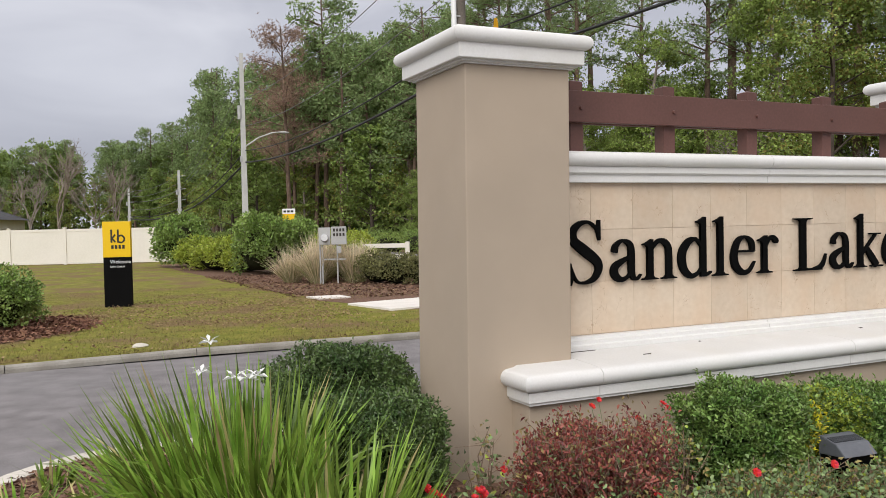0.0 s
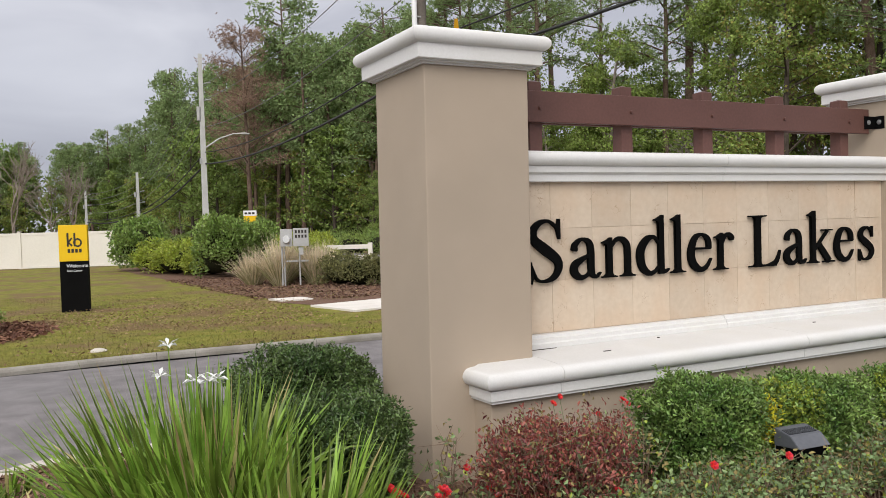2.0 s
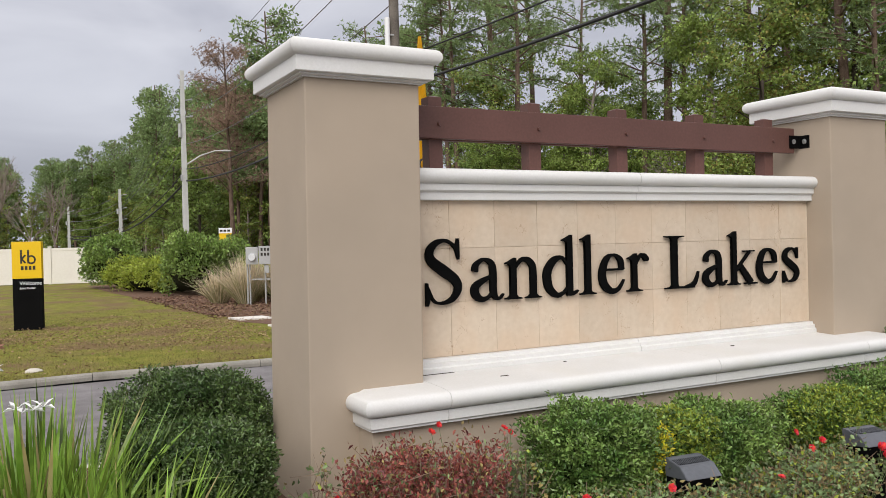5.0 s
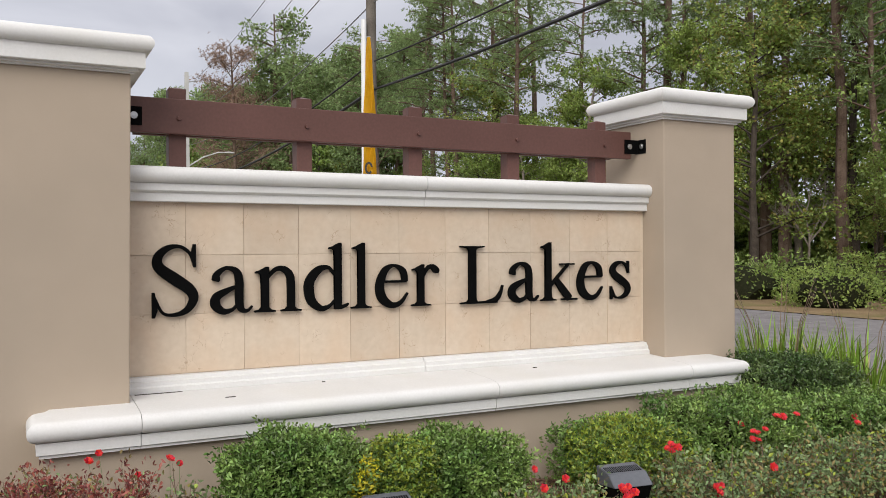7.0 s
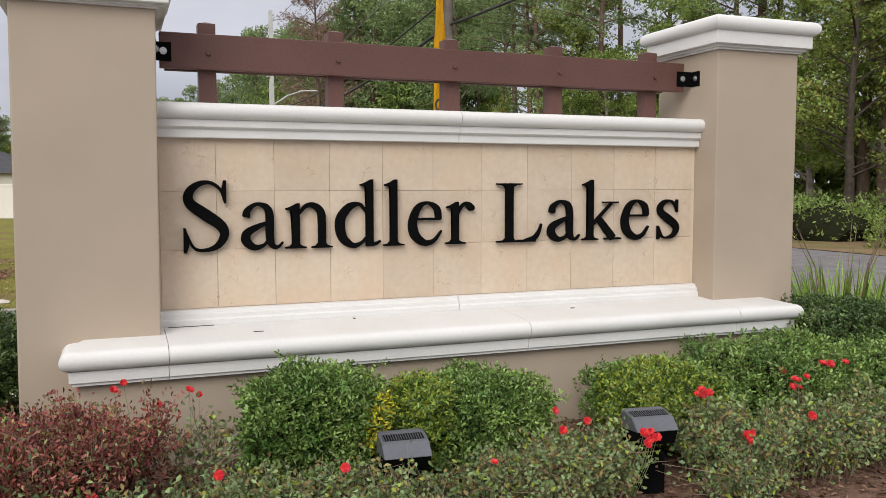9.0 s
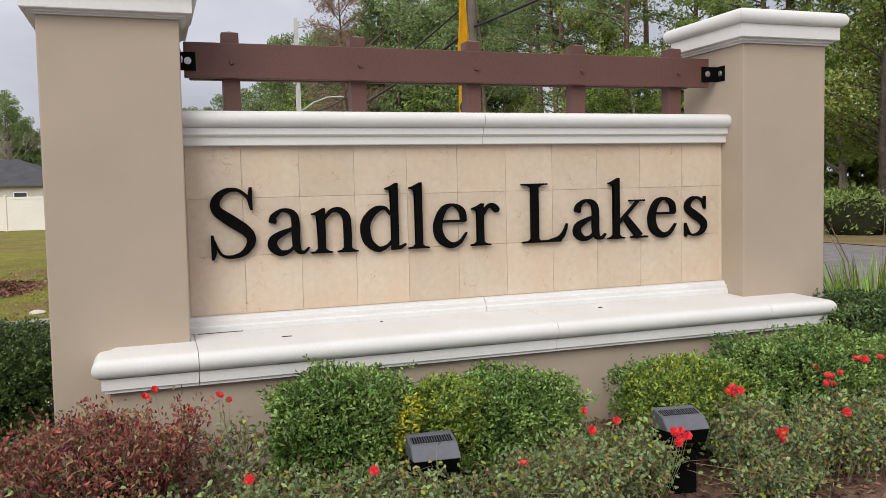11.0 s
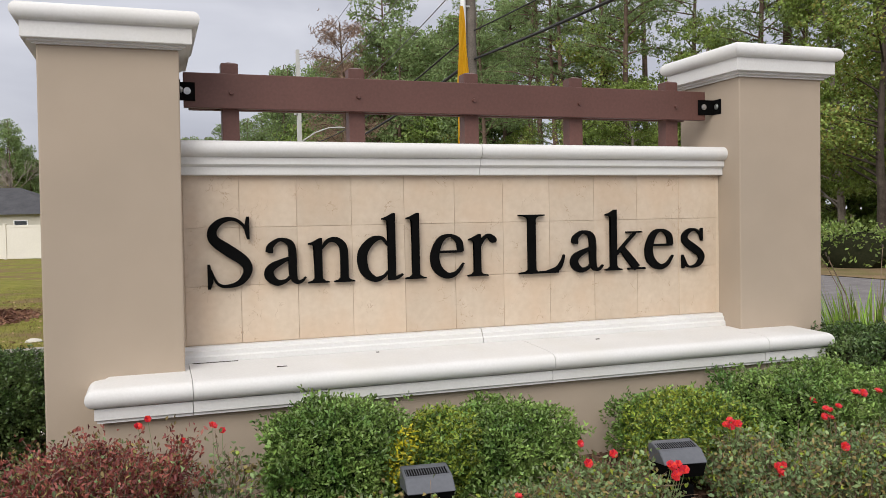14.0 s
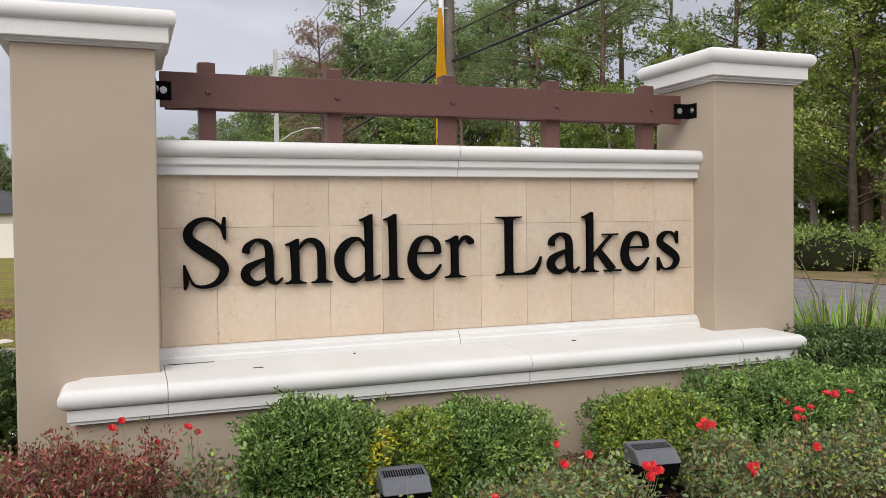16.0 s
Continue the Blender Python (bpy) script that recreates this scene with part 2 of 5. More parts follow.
M_housewall = mat("painted_house_wall", (0.48, 0.45, 0.38), (0.56, 0.53, 0.46), rough=0.9, scale=1.0)
M_window = mat("dark_window", (0.03, 0.035, 0.04), (0.05, 0.055, 0.06), rough=0.1, spec=0.6, bump=0.0)
M_cable = mat("black_cable", (0.018, 0.018, 0.018), (0.03, 0.03, 0.03), rough=0.7, bump=0.0)
M_wire = mat("aluminium_wire", (0.14, 0.14, 0.145), (0.18, 0.18, 0.185), rough=0.5, bump=0.0)


def stone_mat():
    """Cream limestone tile with thin brown veins and faint clouding, a little different from tile to tile."""
    m = mat("cream_marble_tile", (0.555, 0.445, 0.33), (0.64, 0.53, 0.41), rough=0.42, scale=2.6, fine=26.0, bump=0.06, dist=0.002, random_part=0.07,
            stain=(0.60, 0.43, 0.29), stain_scale=3.3, stain_amount=0.35)
    n, l = m.node_tree.nodes, m.node_tree.links
    bs = next(x for x in n if x.type == "BSDF_PRINCIPLED")
    src = bs.inputs["Base Color"].links[0].from_socket
    geo = n.new("ShaderNodeNewGeometry")
    old = next(x for x in n if x.type == "TEX_COORD")
    for k in list(old.outputs["Object"].links):
        l.new(geo.outputs["Position"], k.to_socket)
    warp = n.new("ShaderNodeTexNoise")
    warp.inputs["Scale"].default_value, warp.inputs["Detail"].default_value = 6.0, 6.0
    off = n.new("ShaderNodeVectorMath")
    off.operation = "MULTIPLY_ADD"
    off.inputs[1].default_value = (0.55, 0.55, 0.55)
    l.new(geo.outputs["Position"], warp.inputs["Vector"])
    l.new(warp.outputs["Color"], off.inputs[0])
    tall = n.new("ShaderNodeVectorMath")
    tall.operation = "MULTIPLY"
    tall.inputs[1].default_value = (1.5, 1.0, 0.6)
    l.new(geo.outputs["Position"], tall.inputs[0])
    l.new(tall.outputs["Vector"], off.inputs[2])
    vor = n.new("ShaderNodeTexVoronoi")
    vor.feature = "DISTANCE_TO_EDGE"
    vor.inputs["Scale"].default_value = 5.4
    l.new(off.outputs["Vector"], vor.inputs["Vector"])
    line = n.new("ShaderNodeMapRange")
    line.inputs["From Min"].default_value, line.inputs["From Max"].default_value = 0.0, 0.013
    line.inputs["To Min"].default_value, line.inputs["To Max"].default_value = 1.0, 0.0
    l.new(vor.outputs["Distance"], line.inputs["Value"])
    gate = n.new("ShaderNodeTexNoise")
    gate.inputs["Scale"].default_value = 7.5
    l.new(geo.outputs["Position"], gate.inputs["Vector"])
    gr = n.new("ShaderNodeMapRange")
    gr.inputs["From Min"].default_value, gr.inputs["From Max"].default_value = 0.51, 0.62
    gr.inputs["To Max"].default_value = 0.8
    l.new(gate.outputs["Fac"], gr.inputs["Value"])
    mul = n.new("ShaderNodeMath")
    mul.operation = "MULTIPLY"
    l.new(line.outputs["Result"], mul.inputs[0])
    l.new(gr.outputs["Result"], mul.inputs[1])
    mx = n.new("ShaderNodeMix")
    mx.data_type = "RGBA"
    mx.inputs[7].default_value = (0.33, 0.20, 0.115, 1)
    l.new(mul.outputs[0], mx.inputs[0])
    l.new(src, mx.inputs[6])
    l.new(mx.outputs[2], bs.inputs["Base Color"])
    return m


M_tile = stone_mat()


# ---- mesh helpers ----
def thing(name, label, category, at=(0, 0, 0), group="", kind="", turn=0.0):
    ob = new(name)
    ob.matrix_world = pose(*at, 0, 0, turn)
    return tagged(ob, label, category, group, kind)


def finish(bm, name, material, smooth=False):
    bmesh.ops.recalc_face_normals(bm, faces=bm.faces)
    me = bpy.data.meshes.new(name)
    bm.to_mesh(me)
    bm.free()
    me.materials.append(material)
    if smooth:
        me.shade_smooth()
        me.set_sharp_from_angle(angle=radians(38))
    return me


def part(name, bm, material=None, parent=None, label="", smooth=False, at=None, kind=""):
    """Link a bmesh or a mesh as one object under its thing or part."""
    me = finish(bm, name, material, smooth) if isinstance(bm, bmesh.types.BMesh) else bm
    ob = new(name, me)
    if at is not None:
        ob.matrix_world = at
    if parent is not None:
        ob.parent = parent
    return tagged(ob, label, kind=kind)


def box(bm, x0, x1, y0, y1, z0, z1, bevel=0.0, m=None):
    r = bmesh.ops.create_cube(bm, size=1.0)
    v = r["verts"]
    for p in v:
        p.co = Vector(((x0 + x1) / 2 + p.co.x * (x1 - x0), (y0 + y1) / 2 + p.co.y * (y1 - y0), (z0 + z1) / 2 + p.co.z * (z1 - z0)))
    if m is not None:
        bmesh.ops.transform(bm, matrix=m, verts=v)
    if bevel:
        e = list({e for p in v for e in p.link_edges})
        bmesh.ops.bevel(bm, geom=e, offset=bevel, segments=2, affect="EDGES", profile=0.6)
    return bm


def boxed(*a, **k):
    return box(bmesh.new(), *a, **k)


def tube(bm, pts, radii, sides=8, cap=True):
    """A tapered tube along points."""
    rings = []
    pts = [Vector(p) for p in pts]
    for i, p in enumerate(pts):
        d = (pts[min(i + 1, len(pts) - 1)] - pts[max(i - 1, 0)]).normalized()
        u = d.orthogonal().normalized() if i == 0 else (u0 - d * u0.dot(d)).normalized()
        u0 = u
        w = d.cross(u)
        r = radii[i] if not isinstance(radii, (int, float)) else radii
        rings.append([bm.verts.new(p + r * (math.cos(a) * u + math.sin(a) * w)) for a in (2 * math.pi * k / sides for k in range(sides))])
    for a, b in zip(rings, rings[1:]):
        for k in range(sides):
            bm.faces.new((a[k], a[(k + 1) % sides], b[(k + 1) % sides], b[k]))
    if cap:
        bm.faces.new(rings[0][::-1])
        bm.faces.new(rings[-1])
    return bm


def raw_mesh(name, verts, faces, material, smooth=False):
    """A mesh from numpy arrays; all faces have the same number of corners."""
    me = bpy.data.meshes.new(name)
    f = np.asarray(faces, dtype=np.int32)
    me.vertices.add(len(verts))
    me.vertices.foreach_set("co", np.asarray(verts, dtype=np.float32).ravel())
    me.loops.add(f.size)
    me.loops.foreach_set("vertex_index", f.ravel())
    me.polygons.add(len(f))
    me.polygons.foreach_set("loop_start", np.arange(0, f.size, f.shape[1], dtype=np.int32))
    me.update(calc_edges=True)
    me.materials.append(material)
    return me


def unit(v):
    return v / np.maximum(np.linalg.norm(v, axis=-1, keepdims=True), 1e-9)


def leaves(rng, p, d, length, width, fold=0.25, blunt=0.0):
    """One folded leaf at each point p along d: pointed (two triangles), or blunt-tipped (three)."""
    n = len(p)
    length = length * rng.uniform(0.65, 1.3, (n, 1))
    width = width * rng.uniform(0.7, 1.25, (n, 1))
    d = unit(d)
    side = unit(np.cross(d, rng.normal(size=(n, 3))))
    up = np.cross(side, d)
    mid = p + d * length * (0.58 if blunt else 0.45) + up * width * fold
    tip = p + d * length - up * length * 0.08
    if blunt:
        cut = side * width * 0.5 * blunt
        v = np.stack([p, mid + side * width * 0.5, tip + cut, tip - cut, mid - side * width * 0.5], axis=1).reshape(-1, 3)
        b = np.arange(n)[:, None] * 5
        return v, np.concatenate([b + [0, 1, 2], b + [0, 2, 3], b + [0, 3, 4]], axis=1).reshape(-1, 3)
    v = np.stack([p, mid + side * width * 0.5, tip, mid - side * width * 0.5], axis=1).reshape(-1, 3)
    b = np.arange(n)[:, None] * 4
    return v, np.concatenate([b + [0, 1, 2], b + [0, 2, 3]], axis=1).reshape(-1, 3)


def needles(rng, p, d, length, width):
    """One thin pointed needle bunch at each point p along d."""
    n = len(p)
    d = unit(d)
    side = unit(np.cross(d, rng.normal(size=(n, 3)))) * width * 0.5
    v = np.stack([p - side, p + d * length * rng.uniform(0.6, 1.3, (n, 1)), p + side], axis=1).reshape(-1, 3)
    return v, np.arange(n * 3).reshape(-1, 3)


def blades(rng, root, tip_dir, length, width, droop, segs=5):
    """Grass-like arching blades from root points."""
    n = len(root)
    t = np.linspace(0, 1, segs + 1)
    out = np.stack([tip_dir[:, 0], tip_dir[:, 1], np.zeros(n)], axis=1)
    side = unit(np.stack([-tip_dir[:, 1], tip_dir[:, 0], np.zeros(n)], axis=1) + 1e-6) 
    side = unit(side + rng.normal(size=(n, 3)) * 0.45)
    vs = []
    for k in t:
        c = root + tip_dir * (length * k)[:, None] + out * (droop * length * k ** 2)[:, None] - np.array([0, 0, 1.0]) * (droop * length * k ** 2.6 * 0.9)[:, None]
        w = (width * (1 - k ** 3.2) * (0.55 + 0.45 * min(1, k * 4)) + 0.0006)[:, None]
        vs += [c - side * w / 2, c + side * w / 2]
    v = np.stack(vs, axis=1).reshape(-1, 3)
    b = (np.arange(n) * 2 * (segs + 1))[:, None]
    f = np.concatenate([b + [2 * k, 2 * k + 1, 2 * k + 3, 2 * k + 2] for k in range(segs)], axis=1).reshape(-1, 4)
    return v, f


def sheet(name, outline, z, material, label):
    bm = bmesh.new()
    f = bm.faces.new([bm.verts.new((x, y, z)) for x, y in outline])
    bmesh.ops.triangulate(bm, faces=[f])
    return part(name, bm, material, label=label, kind="structure")


# ---- ground, roads, kerbs ----
ROAD_Z = -0.078


def arc(cx, cy, rx, ry, a0, a1, n):
    return [(cx + rx * math.cos(radians(a0 + (a1 - a0) * k / n)), cy + ry * math.sin(radians(a0 + (a1 - a0) * k / n))) for k in range(n + 1)]


sheet("ground", [(-700, -700), (700, -700), (700, 700), (-700, 700)], -0.16, M_forest, "flat ground of grass and leaf litter")
sheet("road", [(-60, -14), (8, -14), (8, -80), (15.4, -80), (15.4, 60), (14.0, 100), (8, 140), (0, 160), (-7, 160), (2, 128), (7.4, 98), (8, 60), (8, 6.4), (-60, 6.4)], ROAD_Z, M_asphalt,
      "grey worn asphalt entrance road and crossing")
LAWN = [(-60, 6.45), (-3.1, 6.45)] + [(-1.0, 6.62), (1.0, 6.5)] + arc(4.4, 9.7, 3.2, 3.2, -90, 0, 8) + [(7.6, 60), (7.0, 98), (1.5, 128), (-8, 160), (-60, 160)]
sheet("lawn", LAWN, 0.0, M_lawn, "half dormant green and brown lawn")
SHOULDER = [(15.5, -80), (60, -80), (60, 120), (24, 160), (0, 170), (8.2, 141), (14.2, 101), (15.5, 60)]
sheet("verge", SHOULDER, -0.073, M_litter, "leaf-strewn grassy verge under the trees")


def kerb(name, line, inner, label, material, width=0.14):
    """Kerb stones swept along a line; inner is the side (+1 left of the way, -1 right) away from the road."""
    root = tagged(new(name), label, "kerb", kind="structure")
    pts = [Vector((x, y, 0)) for x, y in line]
    prof = [(0.0, ROAD_Z - 0.05), (0.0, -0.035), (0.012, -0.008), (0.035, 0.006), (width - 0.02, 0.008), (width, 0.0), (width, ROAD_Z - 0.05)]
    norms = []
    for i, p in enumerate(pts):
        d = (pts[min(i + 1, len(pts) - 1)] - pts[max(i - 1, 0)]).normalized()
        norms.append(Vector((-d.y, d.x, 0)) * inner)
    for i in range(len(pts) - 1):
        bm = bmesh.new()
        d = (pts[i + 1] - pts[i])
        g = d.normalized() * 0.004
        rings = [[bm.verts.new(p + nrm * a + Vector((0, 0, b))) for a, b in prof] for p, nrm in ((pts[i] + g, norms[i]), (pts[i + 1] - g, norms[i + 1]))]
        k = len(prof)
        for j in range(k):
            bm.faces.new((rings[0][j], rings[0][(j + 1) % k], rings[1][(j + 1) % k], rings[1][j]))
        bm.faces.new(rings[0])
        bm.faces.new(rings[1][::-1])
        part("kerb_stone", bm, material, root)
    return root


def densify(line, step):
    out = []
    for a, b in zip(line, line[1:]):
        n = max(1, round(math.dist(a, b) / step))
        out += [(a[0] + (b[0] - a[0]) * k / n, a[1] + (b[1] - a[1]) * k / n) for k in range(n)]
    return out + [line[-1]]


kerb("kerb_lawn", densify([(-30, 6.38), (-3.1, 6.38), (-1.0, 6.55), (1.0, 6.43)] + arc(4.4, 9.63, 3.27, 3.27, -90, 0, 6) + [(7.67, 60)], 2.6), 1, "weathered grey concrete kerb along the lawn", M_kerb, 0.11)
ISLAND = arc(-2.2, 0.03, 1.25, 2.02, 90, 270, 16) + arc(6.2, 0.03, 1.3, 2.02, -90, 90, 12)
kerb("kerb_island", densify(ISLAND + [ISLAND[0]], 2.4), 1, "pale concrete kerb round the planted island", M_islandkerb, 0.17)


def bed_height(x, y):
    """The planted island swells gently to its middle."""
    cx = min(max(x, -2.2), 6.2)
    ex = 1.25 if x < 0 else 1.3
    d = math.sqrt(((x - cx) / ex) ** 2 + ((y - 0.03) / 2.02) ** 2)
    return 0.13 * max(0.0, 1 - (d / 0.92) ** 2.5) - 0.012


def bed():
    bm = bmesh.new()
    nx, ny = 170, 70
    grid = {}
    for i in range(nx + 1):
        for j in range(ny + 1):
            x = -3.6 + 11.3 * i / nx
            y = -2.05 + 4.2 * j / ny
            cx = min(max(x, -2.2), 6.2)
            d = math.sqrt(((x - cx) / 1.17) ** 2 + ((y - 0.03) / 1.94) ** 2)
            if d < 1.0:
                z = bed_height(x, y) + (0.3 if d > 0.85 else 1.0) * 0.012 * noise.noise((x * 6, y * 6, 0)) + 0.008 * noise.noise((x * 19, y * 19, 3))
                grid[i, j] = bm.verts.new((x, y, z))
    for i in range(nx):
        for j in range(ny):
            c = [grid.get(k) for k in ((i, j), (i + 1, j), (i + 1, j + 1), (i, j + 1))]
            if all(c):
                bm.faces.new(c)
    return part("mulch_bed", bm, M_mulch, label="brown bark mulch bed on the island", smooth=True, kind="structure")


bed()

# ---- the monument sign ----
ZB = 0.0
FRONT = -0.225
sign = thing("monument_sign", "taupe stucco entrance sign with white mouldings and black lettering", "sign")


def moulded(bm, x0, x1, y0, y1, prof):
    """A rectangular moulding: rings of overhang and height, with the roll rounded."""
    rings = []
    for o, z in prof:
        ring = []
        for cx, cy, sx, sy in ((x0 - o, y0 - o, 1, 1), (x1 + o, y0 - o, -1, 1), (x1 + o, y1 + o, -1, -1), (x0 - o, y1 + o, 1, -1)):
            ring.append(bm.verts.new((cx, cy, z)))
        rings.append(ring)
    for a, b in zip(rings, rings[1:]):
        for k in range(4):
            bm.faces.new((a[k], a[(k + 1) % 4], b[(k + 1) % 4], b[k]))
    bm.faces.new(rings[0][::-1])
    bm.faces.new(rings[-1])
    return bm


def roll(o, z0, z1, n=8):
    """Half-round nose from z0 to z1 reaching out by o past its foot."""
    r = (z1 - z0) / 2
    return [(o - r + r * math.sin(math.pi * k / n) if k not in (0,) else o - r, (z0 + z1) / 2 - r * math.cos(math.pi * k / n)) for k in range(n + 1)]


def column(x0, x1, y0, y1, top, trim_h, band_h, roll_h, lean):
    """A stucco column, slightly out of plumb, under a stepped white cap."""
    bm = boxed(x0, x1, y0, y1, -0.05, top + 0.005, bevel=0.008)
    for v in bm.verts:
        v.co.x += lean * (v.co.z - top)
    col = part("column", bm, M_stucco, sign, "smooth taupe stucco column")
    z1, z2, z3 = top + trim_h, top + trim_h + band_h, top + trim_h + band_h + roll_h
    trim = moulded(bmesh.new(), x0, x1, y0, y1, [(0.001, top), (0.016, top), (0.016, top + trim_h * 0.35), (0.034, top + trim_h * 0.5), (0.034, z1 + 0.001), (0.02, z1 + 0.001)])
    part("cap_trim", trim, M_white, col, "thin white stepped trim")
    band = moulded(bmesh.new(), x0, x1, y0, y1, [(0.0, z1), (0.056, z1), (0.060, z1 + 0.004), (0.060, z2), (0.02, z2)])
    part("cap_band", band, M_white, col, "white cap fascia")
    slab = moulded(bmesh.new(), x0, x1, y0, y1, [(0.0, z2 - 0.001)] + roll(0.098, z2 - 0.001, z3) + [(-0.05, z3 + 0.004)])
    part("cap_roll", slab, M_white, col, "white rounded cap slab", smooth=True)


column(-0.642, -0.008, FRONT - 0.01, 0.395, 2.302, 0.019, 0.078, 0.083, 0.0085)
column(3.326, 3.964, FRONT + 0.015, 0.405, 2.308, 0.028, 0.080, 0.092, 0.0)

part("panel_wall", boxed(-0.03, 3.326, 0.007, 0.22, 0.02, 1.86), M_stucco, sign)
part("grout_bed", boxed(-0.026, 3.325, 0.001, 0.0068, 0.74, 1.74), M_joint, sign, "pale grout between the tiles")


def run_x(x0, x1, prof):
    """A moulding run along x: profile of (y, z), closed at both ends."""
    bm = bmesh.new()
    a = [bm.verts.new((x0, y, z)) for y, z in prof]
    b = [bm.verts.new((x1, y, z)) for y, z in prof]
    k = len(prof)
    for j in range(k):
        bm.faces.new((a[j], a[(j + 1) % k], b[(j + 1) % k], b[j]))
    bm.faces.new(a[::-1])
    bm.faces.new(b)
    return bm


def nose(y0, reach, z0, z1, n=8):
    r = (z1 - z0) / 2
    return [(y0 - reach + r - r * math.sin(math.pi * k / n), (z0 + z1) / 2 - r * math.cos(math.pi * k / n)) for k in range(n + 1)]


# cornice above the tiles, in two lengths with a joint
for a, b in ((-0.008, 1.640), (1.643, 3.325)):
    part("cornice", run_x(a, b, [(0.0, 1.705), (-0.040, 1.705), (-0.043, 1.708), (-0.043, 1.748), (-0.056, 1.755), (-0.062, 1.762), (-0.062, 1.797), (-0.05, 1.797)]
                          + nose(0.0, 0.098, 1.797, 1.884) + [(0.23, 1.886), (0.23, 1.705)]), M_white, sign, "white moulded cornice", smooth=True)
# skirting at the foot of the tiles
for a, b in ((-0.024, 1.637), (1.641, 3.325)):
    part("skirting", run_x(a, b, [(0.0, 0.735), (-0.062, 0.735), (-0.062, 0.762), (-0.050, 0.770), (-0.050, 0.790), (-0.036, 0.796), (-0.032, 0.812), (0.0, 0.815)]), M_white, sign, "white stepped skirting moulding")
# ledge in front of the columns, in three lengths
LX0, LX1, LY = -0.43, 3.755, -0.462


def ledge(x0, x1, end0, end1):
    roll_bm, band_bm = bmesh.new(), bmesh.new()

    def pieces(bm, prof):
        rings = []
        for o, z in prof:
            xa = x0 - (o if end0 else 0)
            xb = x1 + (o if end1 else 0)
            zb = max(z, 0.737) if z > 0.70 and o < -0.05 else z
            rings.append([bm.verts.new(c) for c in ((xa, LY - o, z), (xb, LY - o, z), (xb, 0.0 - 0.002, zb), (xa, 0.0 - 0.002, zb))])
        for a, b in zip(rings, rings[1:]):
            for k in range(4):
                bm.faces.new((a[k], a[(k + 1) % 4], b[(k + 1) % 4], b[k]))
        bm.faces.new(rings[0][::-1])
        bm.faces.new(rings[-1])

    pieces(roll_bm, [(-0.02, 0.620)] + roll(0.038, 0.620, 0.713) + [(-0.06, 0.719)])
    pieces(band_bm, [(-0.02, 0.550), (-0.012, 0.550), (-0.012, 0.563), (-0.004, 0.565), (0.0, 0.567), (0.0, 0.619), (-0.02, 0.619)])
    slab = part("ledge", roll_bm, M_white, sign, "white rounded ledge slab", smooth=True)
    part("ledge_band", band_bm, M_white, slab, "white fascia under the ledge")


ledge(LX0, 0.0, True, False)
ledge(0.003, 1.880, False, False)
ledge(1.883, 3.300, False, False)
ledge(3.303, LX1, False, True)
part("base_wall", boxed(LX0 + 0.03, LX1 - 0.03, LY + 0.055, 0.006, -0.05, 0.551, bevel=0.006), M_stucco, sign, "taupe stucco base wall")

for x0, x1, y0, y1 in ((0.02, 0.25, -0.079, -0.073), (0.42, 0.47, -0.300, -0.293), (2.30, 2.325, -0.20, -0.188), (0.985, 1.0, -0.12, -0.108)):
    z0 = 0.719 + 0.018 * (y0 + 0.40) / 0.40
    part("crack", boxed(x0, x1, y0, y1, z0 - 0.004, z0 + 0.0035), M_barkdark, sign, "dark chipped mark in the ledge")

# lettering
def stroke_mesh(bm, pts, y0, y1, smooth=True):
    """A flat pen stroke of changing width, raised into a bar. pts: x, z, width."""
    p = np.array(pts, dtype=float)
    if smooth and len(p) > 2:
        q = np.vstack([2 * p[0] - p[1], p, 2 * p[-1] - p[-2]])
        fine = []
        for i in range(1, len(q) - 2):
            for t in np.linspace(0, 1, 7)[:-1]:
                a, b, c, d = q[i - 1], q[i], q[i + 1], q[i + 2]
                fine.append(0.5 * (2 * b + (c - a) * t + (2 * a - 5 * b + 4 * c - d) * t ** 2 + (3 * b - a - 3 * c + d) * t ** 3))
        p = np.array(fine + [p[-1]])
    d = np.gradient(p[:, :2], axis=0)
    d /= np.linalg.norm(d, axis=1, keepdims=True)
    nrm = np.stack([-d[:, 1], d[:, 0]], axis=1)
    lft, rgt = p[:, :2] + nrm * p[:, 2:] / 2, p[:, :2] - nrm * p[:, 2:] / 2
    ring = [[bm.verts.new((x, y, z)) for x, z in (l, r) for y in (y0, y1)] for l, r in zip(lft, rgt)]
    for a, b in zip(ring, ring[1:]):
        for i, j in ((0, 2), (2, 3), (3, 1), (1, 0)):
            bm.faces.new((a[i], a[j], b[j], b[i]))
    for e in (ring[0], ring[-1]):
        bm.faces.new((e[0], e[2], e[3], e[1]))


def prism(bm, pts, y0, y1):
    """A flat outline raised into a plate."""
    a = [bm.verts.new((x, y0, z)) for x, z in pts]
    b = [bm.verts.new((x, y1, z)) for x, z in pts]
    for i in range(len(pts)):
        j = (i + 1) % len(pts)
        bm.faces.new((a[i], a[j], b[j], b[i]))
    bmesh.ops.triangulate(bm, faces=[bm.faces.new(a[::-1]), bm.faces.new(b)])


def stem(x, z0, z1, w=0.043):
    return [(x - w / 2, z0), (x + w / 2, z0), (x + w / 2, z1), (x - w / 2, z1)]


def flagged(x, z1, w=0.043):
    """A stem whose head slants down to a pointed serif."""
    r, l = x + w / 2, x - w / 2
    return [(l, 0), (r, 0), (r, z1), (r - 0.012, z1), (l - 0.008, z1 - 0.020), (l - 0.032, z1 - 0.028), (l - 0.032, z1 - 0.036), (l - 0.010, z1 - 0.037), (l, z1 - 0.048)]


